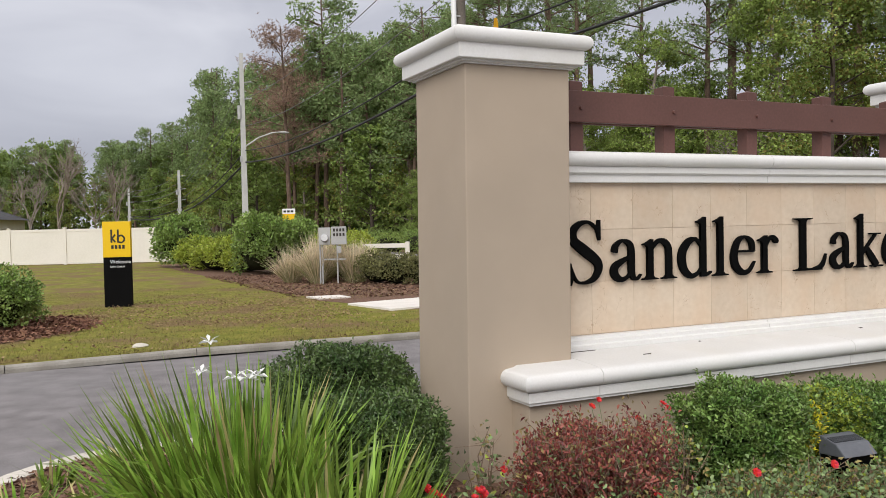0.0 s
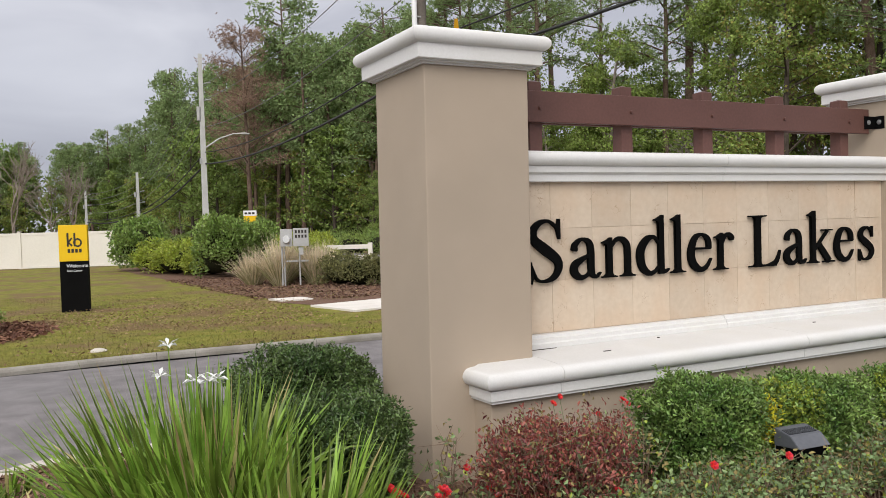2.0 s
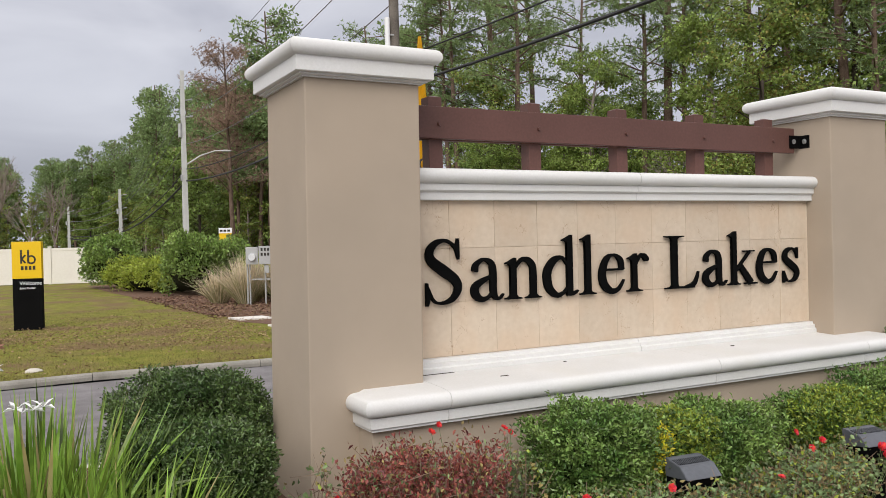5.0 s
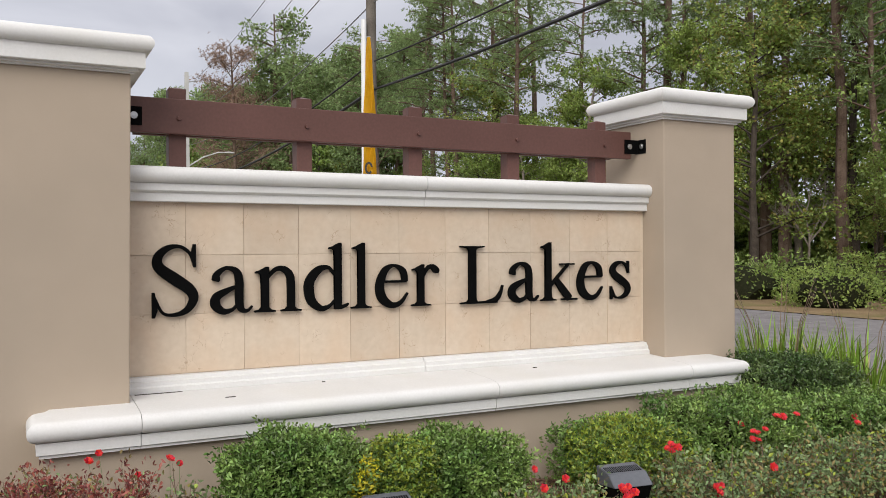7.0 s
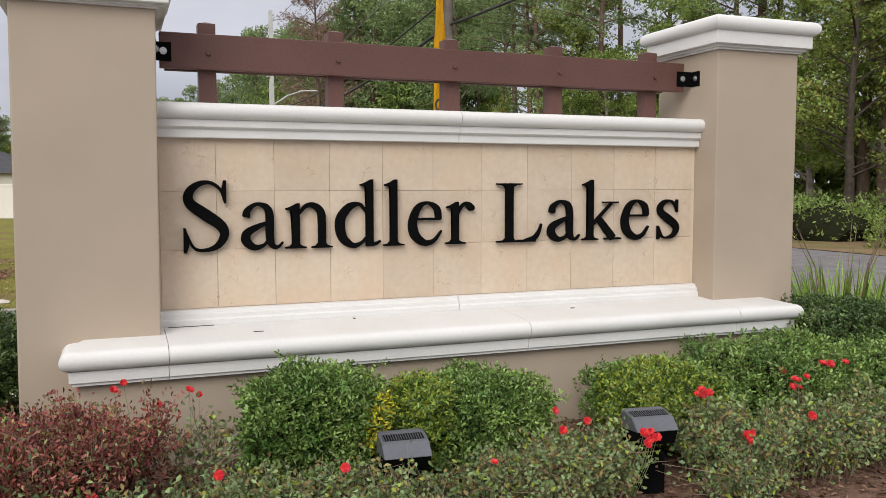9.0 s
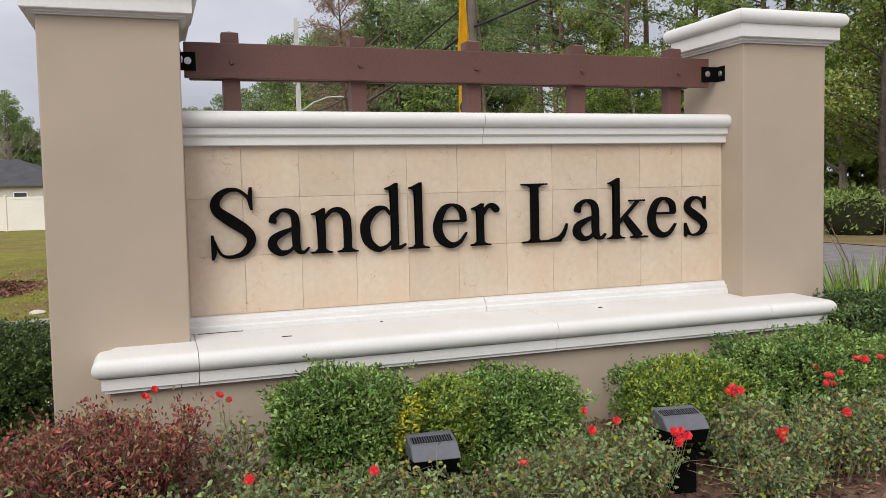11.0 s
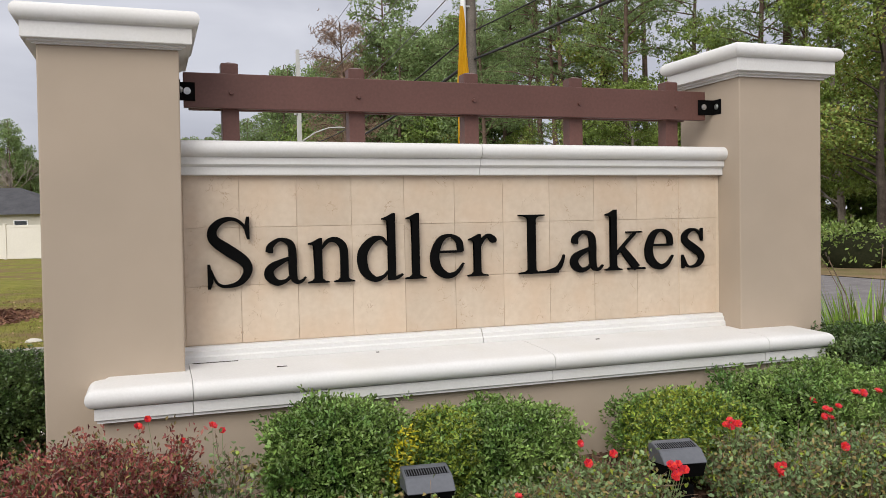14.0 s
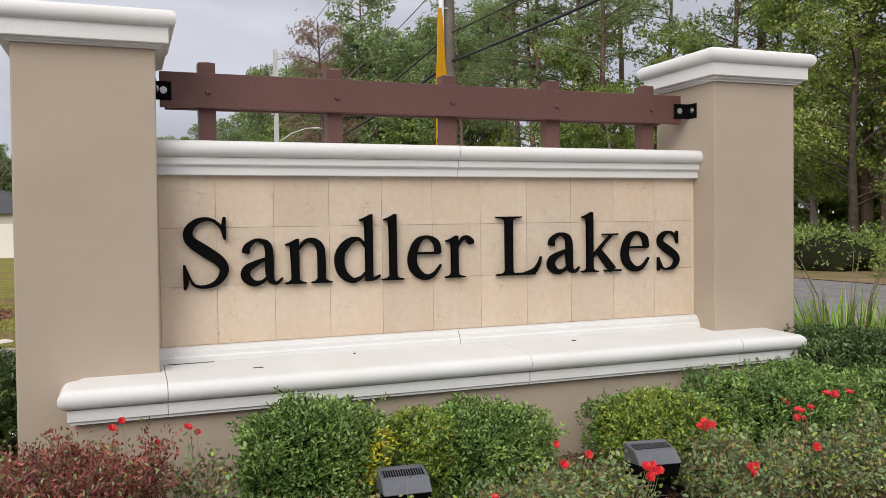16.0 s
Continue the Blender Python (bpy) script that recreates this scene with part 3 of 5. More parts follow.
def foot(x, x0, x1, z=0.0, up=1, w=0.043):
    """A bracketed serif across the end of a stem."""
    h = [(x0, 0), (x1, 0), (x1, 0.008), (x + w / 2 + 0.012, 0.013), (x + w / 2, 0.026), (x - w / 2, 0.026), (x - w / 2 - 0.012, 0.013), (x0, 0.008)]
    return [(a, z + up * b) for a, b in h]


def bar(x0, x1, z, h=0.013):
    return [(x0, z), (x1, z), (x1, z + h), (x0, z + h)]


S_SPINE = [(.216, .255, .010), (.198, .316, .015), (.148, .354, .018), (.086, .348, .030), (.038, .304, .044), (.042, .248, .053), (.116, .190, .062),
           (.194, .132, .055), (.212, .080, .045), (.176, .024, .031), (.112, .003, .018), (.056, .018, .015), (.018, .098, .010)]
S_HEAD = [(.211, .368), (.225, .368), (.225, .247), (.214, .247), (.200, .318)]
S_TAIL = [(.006, -.010), (.020, -.010), (.034, .030), (.019, .120), (.006, .120)]
GLYPHS = {
    "S": [S_SPINE, S_HEAD, S_TAIL],
    "a": [[(.024, .172, .030), (.026, .180, .040), (.034, .210, .032), (.080, .241, .019), (.130, .226, .033), (.148, .180, .042), (.149, .060, .042), (.163, .018, .030), (.192, .012, .016), (.219, .036, .008)],
          [(.145, .147, .013), (.082, .120, .029), (.030, .088, .043), (.024, .046, .049), (.064, .012, .035), (.115, .022, .017), (.148, .060, .011)]],
    "n": [flagged(.062, .245), foot(.062, .004, .120), foot(.206, .148, .264),
          [(.078, .185, .012), (.118, .228, .022), (.162, .232, .033), (.198, .200, .041), (.206, .140, .043), (.206, 0, .043)]],
    "d": [[(.172, .195, .012), (.135, .236, .019), (.080, .224, .039), (.032, .170, .050), (.022, .112, .054), (.040, .048, .048), (.092, .008, .033), (.142, .020, .017), (.172, .050, .010)],
          flagged(.192, .374), [(.190, .008, .018), (.225, .014, .018), (.256, .030, .009)]],
    "l": [flagged(.062, .374), foot(.062, .0, .124)],
    "e": [bar(.040, .190, .141, .014), [(.180, .146, .036), (.168, .208, .036), (.114, .241, .017), (.056, .214, .036), (.022, .130, .050), (.036, .056, .052), (.092, .012, .038), (.152, .024, .021), (.198, .080, .008)]],
    "r": [flagged(.062, .245), foot(.062, .002, .128), [(.078, .175, .012), (.105, .220, .018), (.136, .232, .028), (.160, .212, .040), (.165, .200, .034), (.166, .192, .018)]],
    "L": [stem(.088, 0, .352, .049), foot(.088, .004, .172, .352, -1, .049), foot(.088, .004, .150, 0, 1, .049), bar(.14, .262, 0, .014), [(.190, .008, .016), (.256, .024, .028), (.286, .062, .018), (.303, .108, .008)]],
    "k": [flagged(.060, .374), foot(.060, .002, .118), [(.080, .098, .016), (.140, .158, .016), (.214, .229, .014)], bar(.152, .262, .228, .010),
          [(.118, .138, .034), (.170, .074, .046), (.226, .010, .046)], bar(.164, .284, 0, .012)],
    "s": [[(x * .70, z * .672, w * .80) for x, z, w in S_SPINE], [(x * .70, z * .672) for x, z in S_HEAD], [(x * .70, z * .672) for x, z in S_TAIL]],
}
for ch, x in zip("SandlerLakes", (.105, .406, .632, .917, 1.188, 1.342, 1.563, 1.886, 2.234, 2.468, 2.759, 3.022)):
    bm = bmesh.new()
    for k, s in enumerate(GLYPHS[ch]):
        front = -0.034 + 0.0003 * k
        if len(s[0]) == 2:
            prism(bm, [(x + a, 1.120 + b) for a, b in s], front, -0.012)
        else:
            stroke_mesh(bm, [(x + a, 1.120 + b, w) for a, b, w in s], front, -0.012)
    part("letter", bm, M_black, sign, "raised black metal letter")

# ---- wooden rail between the columns ----
rail = thing("wooden_rail", "brown painted timber rail on short posts above the sign", "fence")
for y in (0.052, 0.185):
    bm = boxed(0.020 if y < 0.1 else 0.05, 3.268 if y < 0.1 else 3.20, y, y + 0.043, 2.066 if y < 0.1 else 2.072, 2.250, bevel=0.004)
    part("beam", bm, M_brown, rail, "brown painted timber beam")
for k in range(5):
    x = 0.262 + 0.695 * k
    bm = boxed(x - 0.045, x + 0.045, 0.0955, 0.1845, 1.884, 2.312, bevel=0.004)
    tip = bmesh.ops.create_cone(bm, segments=4, radius1=0.0636, radius2=0.004, depth=0.014, cap_ends=True)
    bmesh.ops.transform(bm, matrix=pose(x, 0.14, 2.318, 0, 0, 45), verts=tip["verts"])
    post = part("post", bm, M_brown, rail, "brown square timber post")
    bm = bmesh.new()
    h = bmesh.ops.create_cone(bm, segments=10, radius1=0.013, radius2=0.010, depth=0.016, cap_ends=True)
    bmesh.ops.transform(bm, matrix=pose(x, 0.046, 2.148, 90), verts=h["verts"])
    part("bolt", bm, M_brown, rail, "brown painted bolt head")
for side, xf, xb in ((1, 3.330, 3.262), (-1, -0.006, 0.026)):
    bm = boxed(min(xf, xb - side * 0.052), max(xf, xb - side * 0.052), 0.044, 0.0515, 2.100, 2.196, bevel=0.002)
    box(bm, min(xf, xf - side * 0.008), max(xf, xf - side * 0.008), -0.035, 0.0435, 2.100, 2.196, bevel=0.002)
    br = part("bracket", bm, M_black, rail, "black steel angle bracket")
    for at in (pose(xb - side * 0.012, 0.040, 2.150, 90), pose(xf - side * 0.012, 0.004, 2.150, 0, 90)):
        bm = bmesh.new()
        for r, dep in ((0.019, 0.004), (0.012, 0.016)):
            h = bmesh.ops.create_cone(bm, segments=12 if r > 0.015 else 6, radius1=r, radius2=r * 0.96, depth=dep, cap_ends=True)
        bmesh.ops.transform(bm, matrix=at, verts=bm.verts)
        part("bracket_bolt", bm, M_steel, br, "galvanised hex bolt")


# ---- planting on the island ----
def bush(name, label, at, rx, ry, h, material, n, seed, leaf=(0.0225, 0.0115), power=3.3, core=0.66, loose=0.11, group="clipped shrubs", patch=None, base=0.05):
    """A clipped shrub: a core painted near-black for the inner shade, inside a shell of thousands of small leaves."""
    rng = np.random.default_rng(seed)
    x0, y0 = at
    root = thing(name, label, "shrub", (x0, y0, bed_height(x0, y0)), group)

    def shell(u):
        d = unit(u)
        k = (np.abs(d[:, 0]) ** power + np.abs(d[:, 1]) ** power + np.abs(d[:, 2]) ** power) ** (-1 / power)
        lump = 1 + 0.085 * np.sin(d[:, 0] * 5 + seed) * np.cos(d[:, 1] * 4 + seed * 2) + 0.05 * np.sin(d[:, 2] * 7 + d[:, 0] * 6 + seed * 3) + 0.035 * np.sin(d[:, 0] * 17 + seed) * np.sin(d[:, 1] * 15 + d[:, 2] * 13)
        out = d * (k * lump)[:, None]
        low = out[:, 2] < 0
        flat = np.maximum(np.hypot(out[:, 0], out[:, 1]), 1e-3)
        wide = np.maximum(flat, 0.97 * lump * (1 - 0.30 * np.abs(out[:, 2]) ** 2))
        out[low, :2] *= (wide / flat)[low, None]
        return out

    per = 8
    k = int(n * 1.0) // per
    u = rng.normal(size=(k, 3))
    u += np.array([0, -0.4, 0.25])      # thinner at the back, towards the wall
    t = shell(u)
    depth = 1 - rng.random(k) ** 1.5 * 0.30 + rng.normal(size=k) * loose * 0.4
    stray = rng.random(k) < 0.03
    depth[stray] += rng.random(stray.sum()) * loose * 1.8
    half = np.array([rx, ry, (h - base) / 2])
    tip = t * half * depth[:, None] + np.array([0, 0, (h + base) / 2])
    tip[:, 2] = np.maximum(tip[:, 2], 0.03)
    axis = unit(unit(t / half) * 0.8 + rng.normal(size=(k, 3)) * 0.38 + np.array([0, 0, 0.45]))
    tip, axis = np.repeat(tip, per, axis=0), np.repeat(axis, per, axis=0)
    n = len(tip)
    p = tip + axis * rng.uniform(-0.04, 0.010, (n, 1)) + rng.normal(size=(n, 3)) * 0.004
    turn = rng.normal(size=(n, 3))
    d = axis * rng.uniform(0.35, 1.0, (n, 1)) + unit(turn - axis * np.sum(turn * axis, axis=1, keepdims=True)) * 0.85
    v, f = leaves(rng, p, d, *leaf, blunt=0.55)
    part("foliage", raw_mesh("foliage", v, f, material), None, root)
    if patch:
        m2, sel = patch
        c = np.array(sel[:3])
        q = p[np.linalg.norm(p - c, axis=1) < sel[3]]
        q = q[rng.random(len(q)) < 0.8]
        v, f = leaves(rng, q * 1.03, rng.normal(size=(len(q), 3)) + unit(q) * 0.8, *leaf)
        part("pale_patch", raw_mesh("pale_patch", v, f, m2), None, root, "yellow-green leaves", kind="stuff")
    # solid lump whose black stands in for shade in the leaf gaps
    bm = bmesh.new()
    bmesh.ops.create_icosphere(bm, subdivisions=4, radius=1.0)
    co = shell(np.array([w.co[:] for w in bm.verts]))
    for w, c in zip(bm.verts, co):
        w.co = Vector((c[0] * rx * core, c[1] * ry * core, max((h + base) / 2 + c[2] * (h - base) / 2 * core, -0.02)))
    part("core", bm, M_core, root, "solid core painted near-black as inner shade", smooth=True)
    bm = bmesh.new()
    for k in range(5):
        a = k * 1.3 + seed
        tube(bm, [(0.03 * math.cos(a), 0.03 * math.sin(a), -0.03), (rx * 0.4 * math.cos(a), ry * 0.4 * math.sin(a), h * 0.5)], [0.014, 0.008], 6)
    part("stem_base", bm, M_twig, root, "woody stems")
    return root


bush("clipped_shrub", "dark green clipped shrub beside the column near the road", (-1.06, 0.62), 0.47, 0.42, 0.68, M_boxdark, 34000, 1, leaf=(0.0195, 0.0098), power=2.5, loose=0.05)
bush("clipped_shrub", "low dark green clipped shrub behind the iris clump", (-1.25, -0.40), 0.345, 0.34, 0.575, M_boxdark, 30000, 2, leaf=(0.0195, 0.0098), power=2.5, loose=0.05)
bush("clipped_shrub", "rounded green boxwood below the ledge with a yellow patch", (0.61, -0.84), 0.335, 0.29, 0.53, M_box, 25000, 3, patch=(M_yellow, (0.29, -0.25, 0.30, 0.15)))
bush("clipped_shrub", "bright green boxwood beside the floodlight", (1.31, -0.86), 0.40, 0.32, 0.455, M_box, 25000, 4, patch=(M_boxlight, (-0.42, -0.1, 0.35, 0.34)))
bush("clipped_shrub", "yellow-green boxwood behind the rear floodlight", (2.47, -0.86), 0.36, 0.33, 0.41, M_box, 24000, 5, patch=(M_boxlight, (-0.16, -0.2, 0.3, 0.34)))
bush("clipped_shrub", "spreading green boxwood among the roses", (3.16, -0.88), 0.50, 0.38, 0.50, M_box, 28000, 6)
bush("clipped_shrub", "dark clipped shrub by the far column", (4.16, -0.40), 0.50, 0.46, 0.60, M_boxdark, 24000, 7)
bush("clipped_shrub", "green boxwood at the end of the row", (4.02, -0.98), 0.44, 0.36, 0.46, M_box, 20000, 8)


def twiggy(name, label, at, rx, ry, h, n_stem, n_leaf, leaf_mats, seed, leaf=(0.03, 0.018), flowers=(), category="shrub", group="", dome=0.35, z_low=0.12, upright=0.25):
    """An open shrub: branching canes with leaves along them, and blooms at given places (offset x, y, z)."""
    rng = np.random.default_rng(seed)
    x0, y0 = at
    root = thing(name, label, category, (x0, y0, bed_height(x0, y0)), group)
    bm = bmesh.new()
    anchor = []
    for k in range(n_stem):
        a = rng.uniform(0, 2 * math.pi)
        q = math.sqrt(rng.uniform(0.02, 1))
        top = np.array([rx * q * math.cos(a), ry * q * math.sin(a), h * rng.uniform(0.6, 1.0) * (1 - dome * q * q)])
        mid = top * np.array([0.7, 0.7, 0.55]) + rng.normal(size=3) * 0.02
        foot = np.array([0.6 * top[0], 0.6 * top[1], -0.03])
        tube(bm, [foot, mid, top], [0.0034, 0.0028, 0.0016], 4, cap=False)
        anchor += [(mid, top)] * 3 + [(foot + (mid - foot) * 0.3, mid)] * 2
        for j in range(3):
            s = mid + (top - mid) * rng.uniform(0, 0.8)
            e = s + rng.normal(size=3) * np.array([0.07, 0.07, 0.05]) + np.array([0, 0, 0.03])
            tube(bm, [s, e], [0.0025, 0.001], 3, cap=False)
            anchor.append((s, e))
    part("cane_tangle", bm, M_twig, root, "thin brown canes")
    ab = np.array([np.concatenate(p) for p in anchor])
    for m, share in leaf_mats:
        k = rng.integers(0, len(ab), int(n_leaf * share))
        t = rng.random((len(k), 1)) ** 0.8
        p = ab[k, :3] + (ab[k, 3:] - ab[k, :3]) * t + rng.normal(size=(len(k), 3)) * 0.022
        keep = p[:, 2] > h * z_low * rng.random(len(k))
        p = p[keep]
        d = rng.normal(size=p.shape) + np.array([0, 0, upright])
        part("foliage", raw_mesh("foliage", *leaves(rng, p, d, *leaf, blunt=0.45), m), None, root)
    for fx, fy, fz, size in flowers:
        part("bloom_stalk", tube(bmesh.new(), [(fx * 0.75, fy * 0.6, 0.02), (fx * 0.9, fy * 0.9, fz * 0.6), (fx, fy, fz)], [0.0015, 0.0014, 0.0012], 4), M_roseleaf, root, "thin green stalk")
        bl = bmesh.new()
        size *= 0.62
        for r, cnt, tilt in ((0.56, 6, 0.75), (0.46, 6, 0.35), (0.30, 5, 0.0)):
            for j in range(cnt):
                a = j * 2 * math.pi / cnt + r * 5 + fx * 9
                c, s_ = math.cos(a), math.sin(a)
                o = size * r
                vs = [bl.verts.new(Vector((fx, fy, fz)) + Vector(w)) for w in ((0, 0, 0), (c * o - s_ * o * 0.5, s_ * o + c * o * 0.5, o * (1 - tilt)), (c * o * 1.25, s_ * o * 1.25, o * (1.25 - tilt)), (c * o + s_ * o * 0.5, s_ * o - c * o * 0.5, o * (1 - tilt)))]
                bl.faces.new(vs)
        face = Matrix.Translation((fx, fy, fz)) @ pose(0, 0, 0, 38 + 20 * math.sin(fx * 40), 25 * math.cos(fz * 50), 0) @ Matrix.Translation((-fx, -fy, -fz))
        bmesh.ops.transform(bl, matrix=face, verts=bl.verts)
        part("bloom", bl, M_petal, root, "red rose bloom")
    return root


def cluster(x, y, z, n, seed):
    """Places of n blooms in one truss."""
    r = random.Random(seed)
    return [(x + r.uniform(-0.035, 0.035), y + r.uniform(-0.03, 0.03), z + r.uniform(-0.035, 0.035), r.uniform(0.038, 0.052)) for _ in range(n)]


RED = [(M_redleaf, 0.85), (M_dryleaf, 0.2), (M_roseleaf, 0.08)]
twiggy("maroon_shrub", "maroon-leaved shrub under the end of the ledge", (-0.40, -1.00), 0.41, 0.34, 0.54, 170, 14500, RED, 11, leaf=(0.022, 0.0115), dome=0.10, upright=0.9)
ROSE = [(M_roseleaf, 0.80), (M_dryleaf, 0.26), (M_boxlight, 0.10)]
twiggy("rose_bush", "low red rose bush with sparse leaves in the mulch", (-0.92, -0.98), 0.34, 0.22, 0.23, 30, 800, ROSE, 21, flowers=cluster(-.22, .12, .24, 9, 1) + cluster(-.02, .1, .22, 6, 2) + cluster(.21, .05, .23, 5, 3), group="rose bushes")
twiggy("rose_bush", "leggy rose with blooms against the stucco", (0.08, -0.93), 0.19, 0.14, 0.48, 14, 420, ROSE, 22, leaf=(0.024, 0.016), flowers=[(-.32, .2, .49, .048), (-.28, .2, .52, .038), (-.02, .04, .50, .05), (.02, .05, .475, .036), (-.14, .08, .44, .034)], group="rose bushes")
twiggy("rose_bush", "thin bare rose beside the column", (-0.72, -0.52), 0.14, 0.12, 0.42, 8, 90, ROSE, 23, flowers=[(.05, -.1, .2, .045)], group="rose bushes")
for k, (x, y, rx, ry, h, n, fl) in enumerate((
        (0.22, -1.32, 0.36, 0.26, 0.29, 1700, [(-.1, -.1, .33, .05)]),
        (0.72, -1.36, 0.40, 0.26, 0.30, 1500, [(-.12, -.05, .30, .05)]),
        (1.40, -1.40, 0.36, 0.26, 0.34, 1500, [(.2, .05, .33, .05), (-.2, -.1, .28, .045)]),
        (1.74, -1.34, 0.26, 0.22, 0.36, 1200, [(-.12, .1, .38, .045), (.02, .05, .33, .05), ] + cluster(.19, -.18, .30, 8, 4)),
        (2.42, -1.58, 0.24, 0.14, 0.24, 900, cluster(0, 0, .28, 4, 5)),
        (2.50, -1.40, 0.34, 0.26, 0.42, 1700, cluster(-.15, .03, .43, 5, 6)),
        (2.95, -1.42, 0.36, 0.28, 0.40, 2000, [(-.12, -.12, .32, .055), (.0, .2, .46, .05)] + cluster(-.04, .06, .44, 6, 7)),
        (3.42, -1.38, 0.36, 0.28, 0.42, 2200, [(-.2, .16, .47, .06), (-.13, .18, .46, .055), (-.06, .15, .47, .05), (.25, .0, .42, .05)]),
        (3.90, -1.36, 0.36, 0.28, 0.40, 1800, [(-.1, .1, .42, .05), (.05, -.1, .35, .05)]),
        (-0.42, -1.36, 0.46, 0.24, 0.31, 2200, [(-.2, -.05, .24, .05), (.1, .05, .27, .05)]))):
    twiggy("rose_bush", "untidy red rose bush with yellowing leaves", (x, y), rx, ry, h, 80, int(n * 2.9), ROSE, 30 + k, leaf=(0.0245, 0.016), flowers=fl, group="rose bushes")


def iris(label, at, spread, n, length, seed, dry=0.06, flowers=(), lean=(0, 0), pods=0, fine=1.0):
    rng = np.random.default_rng(seed)
    x0, y0 = at
    root = thing("iris_clump", label, "plant", (x0, y0, bed_height(x0, y0)), "iris clumps")
    for name, m, cnt in (("foliage", M_iris, n), ("dry_foliage", M_irisdry, int(n * dry))):
        a = rng.uniform(0, 2 * math.pi, cnt)
        q = np.sqrt(rng.random(cnt))
        fan = rng.integers(0, max(4, cnt // 12), cnt) if m is M_iris else np.arange(cnt)
        a, q = a[fan], q[fan]
        base = np.stack([np.cos(a) * q * spread * 0.62, np.sin(a) * q * spread * 0.62, np.full(cnt, -0.03)], axis=1) + rng.normal(size=(cnt, 3)) * np.array([0.012, 0.012, 0])
        tilt = 0.03 + 0.52 * q * rng.random(cnt) ** 0.7 + np.abs(rng.normal(size=cnt)) * 0.09
        a2 = a + rng.normal(size=cnt) * 0.55
        d = unit(np.stack([np.cos(a2) * np.sin(tilt) + lean[0], np.sin(a2) * np.sin(tilt) + lean[1], np.cos(tilt)], axis=1))
        ln = length * rng.uniform(0.6, 1.08, cnt) * (1 - 0.15 * q)
        v, f = blades(rng, base, d, ln, rng.uniform(0.015, 0.028, cnt) * fine, np.where(rng.random(cnt) < 0.28, rng.uniform(0.25, 0.55, cnt), rng.uniform(0.0, 0.24, cnt)))
        part(name, raw_mesh(name, v, f, m), None, root, "withered straw blades" if "dry" in name else "")
    for k in range(pods):
        a, r = rng.uniform(0, 6.28), spread * rng.uniform(0.3, 0.9)
        top = Vector((r * math.cos(a), r * math.sin(a), length * rng.uniform(0.95, 1.12)))
        bm = tube(bmesh.new(), [(top.x * 0.3, top.y * 0.3, 0), top * 0.6 + Vector((0, 0, 0.1)), top], [0.004, 0.003, 0.002], 4)
        st = part("seed_stalk", bm, M_twig, root, "thin dry stalk")
        bm = bmesh.new()
        bmesh.ops.create_icosphere(bm, subdivisions=1, radius=1.0)
        bmesh.ops.transform(bm, matrix=Matrix.Translation(top) @ Matrix.Diagonal((0.009, 0.009, 0.018, 1)), verts=bm.verts)
        part("seed_pod", bm, M_barkdark, st, "dark seed pod")
    for fx, fy, fz in flowers:
        bm = tube(bmesh.new(), [(fx * 0.5, fy * 0.5, 0), (fx, fy, fz)], [0.004, 0.0025], 5)
        fl = part("flower_stalk", bm, M_iris, root)
        bm = bmesh.new()
        for j in range(6):
            w = 0.026 if j % 2 else 0.017
            a = j * math.pi / 3 + fx * 7
            c, s_ = math.cos(a), math.sin(a)
            z = 0.008 if j % 2 else 0.02
            r = 0.044
            lift = -0.008 if j % 2 else 0.012
            pts = [(0, 0, 0), (c * r * .55 - s_ * w * .5, s_ * r * .55 + c * w * .5, z), (c * r, s_ * r, z - 0.006 + lift), (c * r * .55 + s_ * w * .5, s_ * r * .55 - c * w * .5, z)]
            bm.faces.new([bm.verts.new(Vector(q) + Vector((fx, fy, fz))) for q in pts])
        part("flower", bm, M_petalw, fl, "white iris flower")
    return root


iris("tall green iris clump with white flowers by the kerb", (-1.95, -0.70), 0.40, 720, 1.01, 51, dry=0.05, lean=(-0.09, 0.0), flowers=[(-.08, 0, .93), (-.13, -.1, .83), (-.01, -.12, .80), (.05, -.1, .79), (.08, -.12, .80)])
iris("green iris clump in front of the clipped shrub", (-1.66, -1.15), 0.36, 430, 0.82, 52, dry=0.07, lean=(0.05, 0.0))
iris("small young iris tuft at the island nose", (-2.62, 0.95), 0.14, 40, 0.26, 53, dry=0.1)
iris("small green iris tuft at the tip of the island", (-2.78, 0.35), 0.2, 50, 0.30, 54, dry=0.2)
iris("low iris leaves spreading over the mulch", (-2.28, 0.05), 0.40, 120, 0.36, 55, dry=0.25)
iris("bright green iris clump beyond the far column", (4.95, 0.28), 0.5, 460, 0.98, 56, dry=0.05, pods=9, fine=0.85)
iris("bright green iris clump at the end of the island", (5.55, 0.00), 0.5, 420, 0.9, 57, dry=0.05, pods=6, fine=0.85)


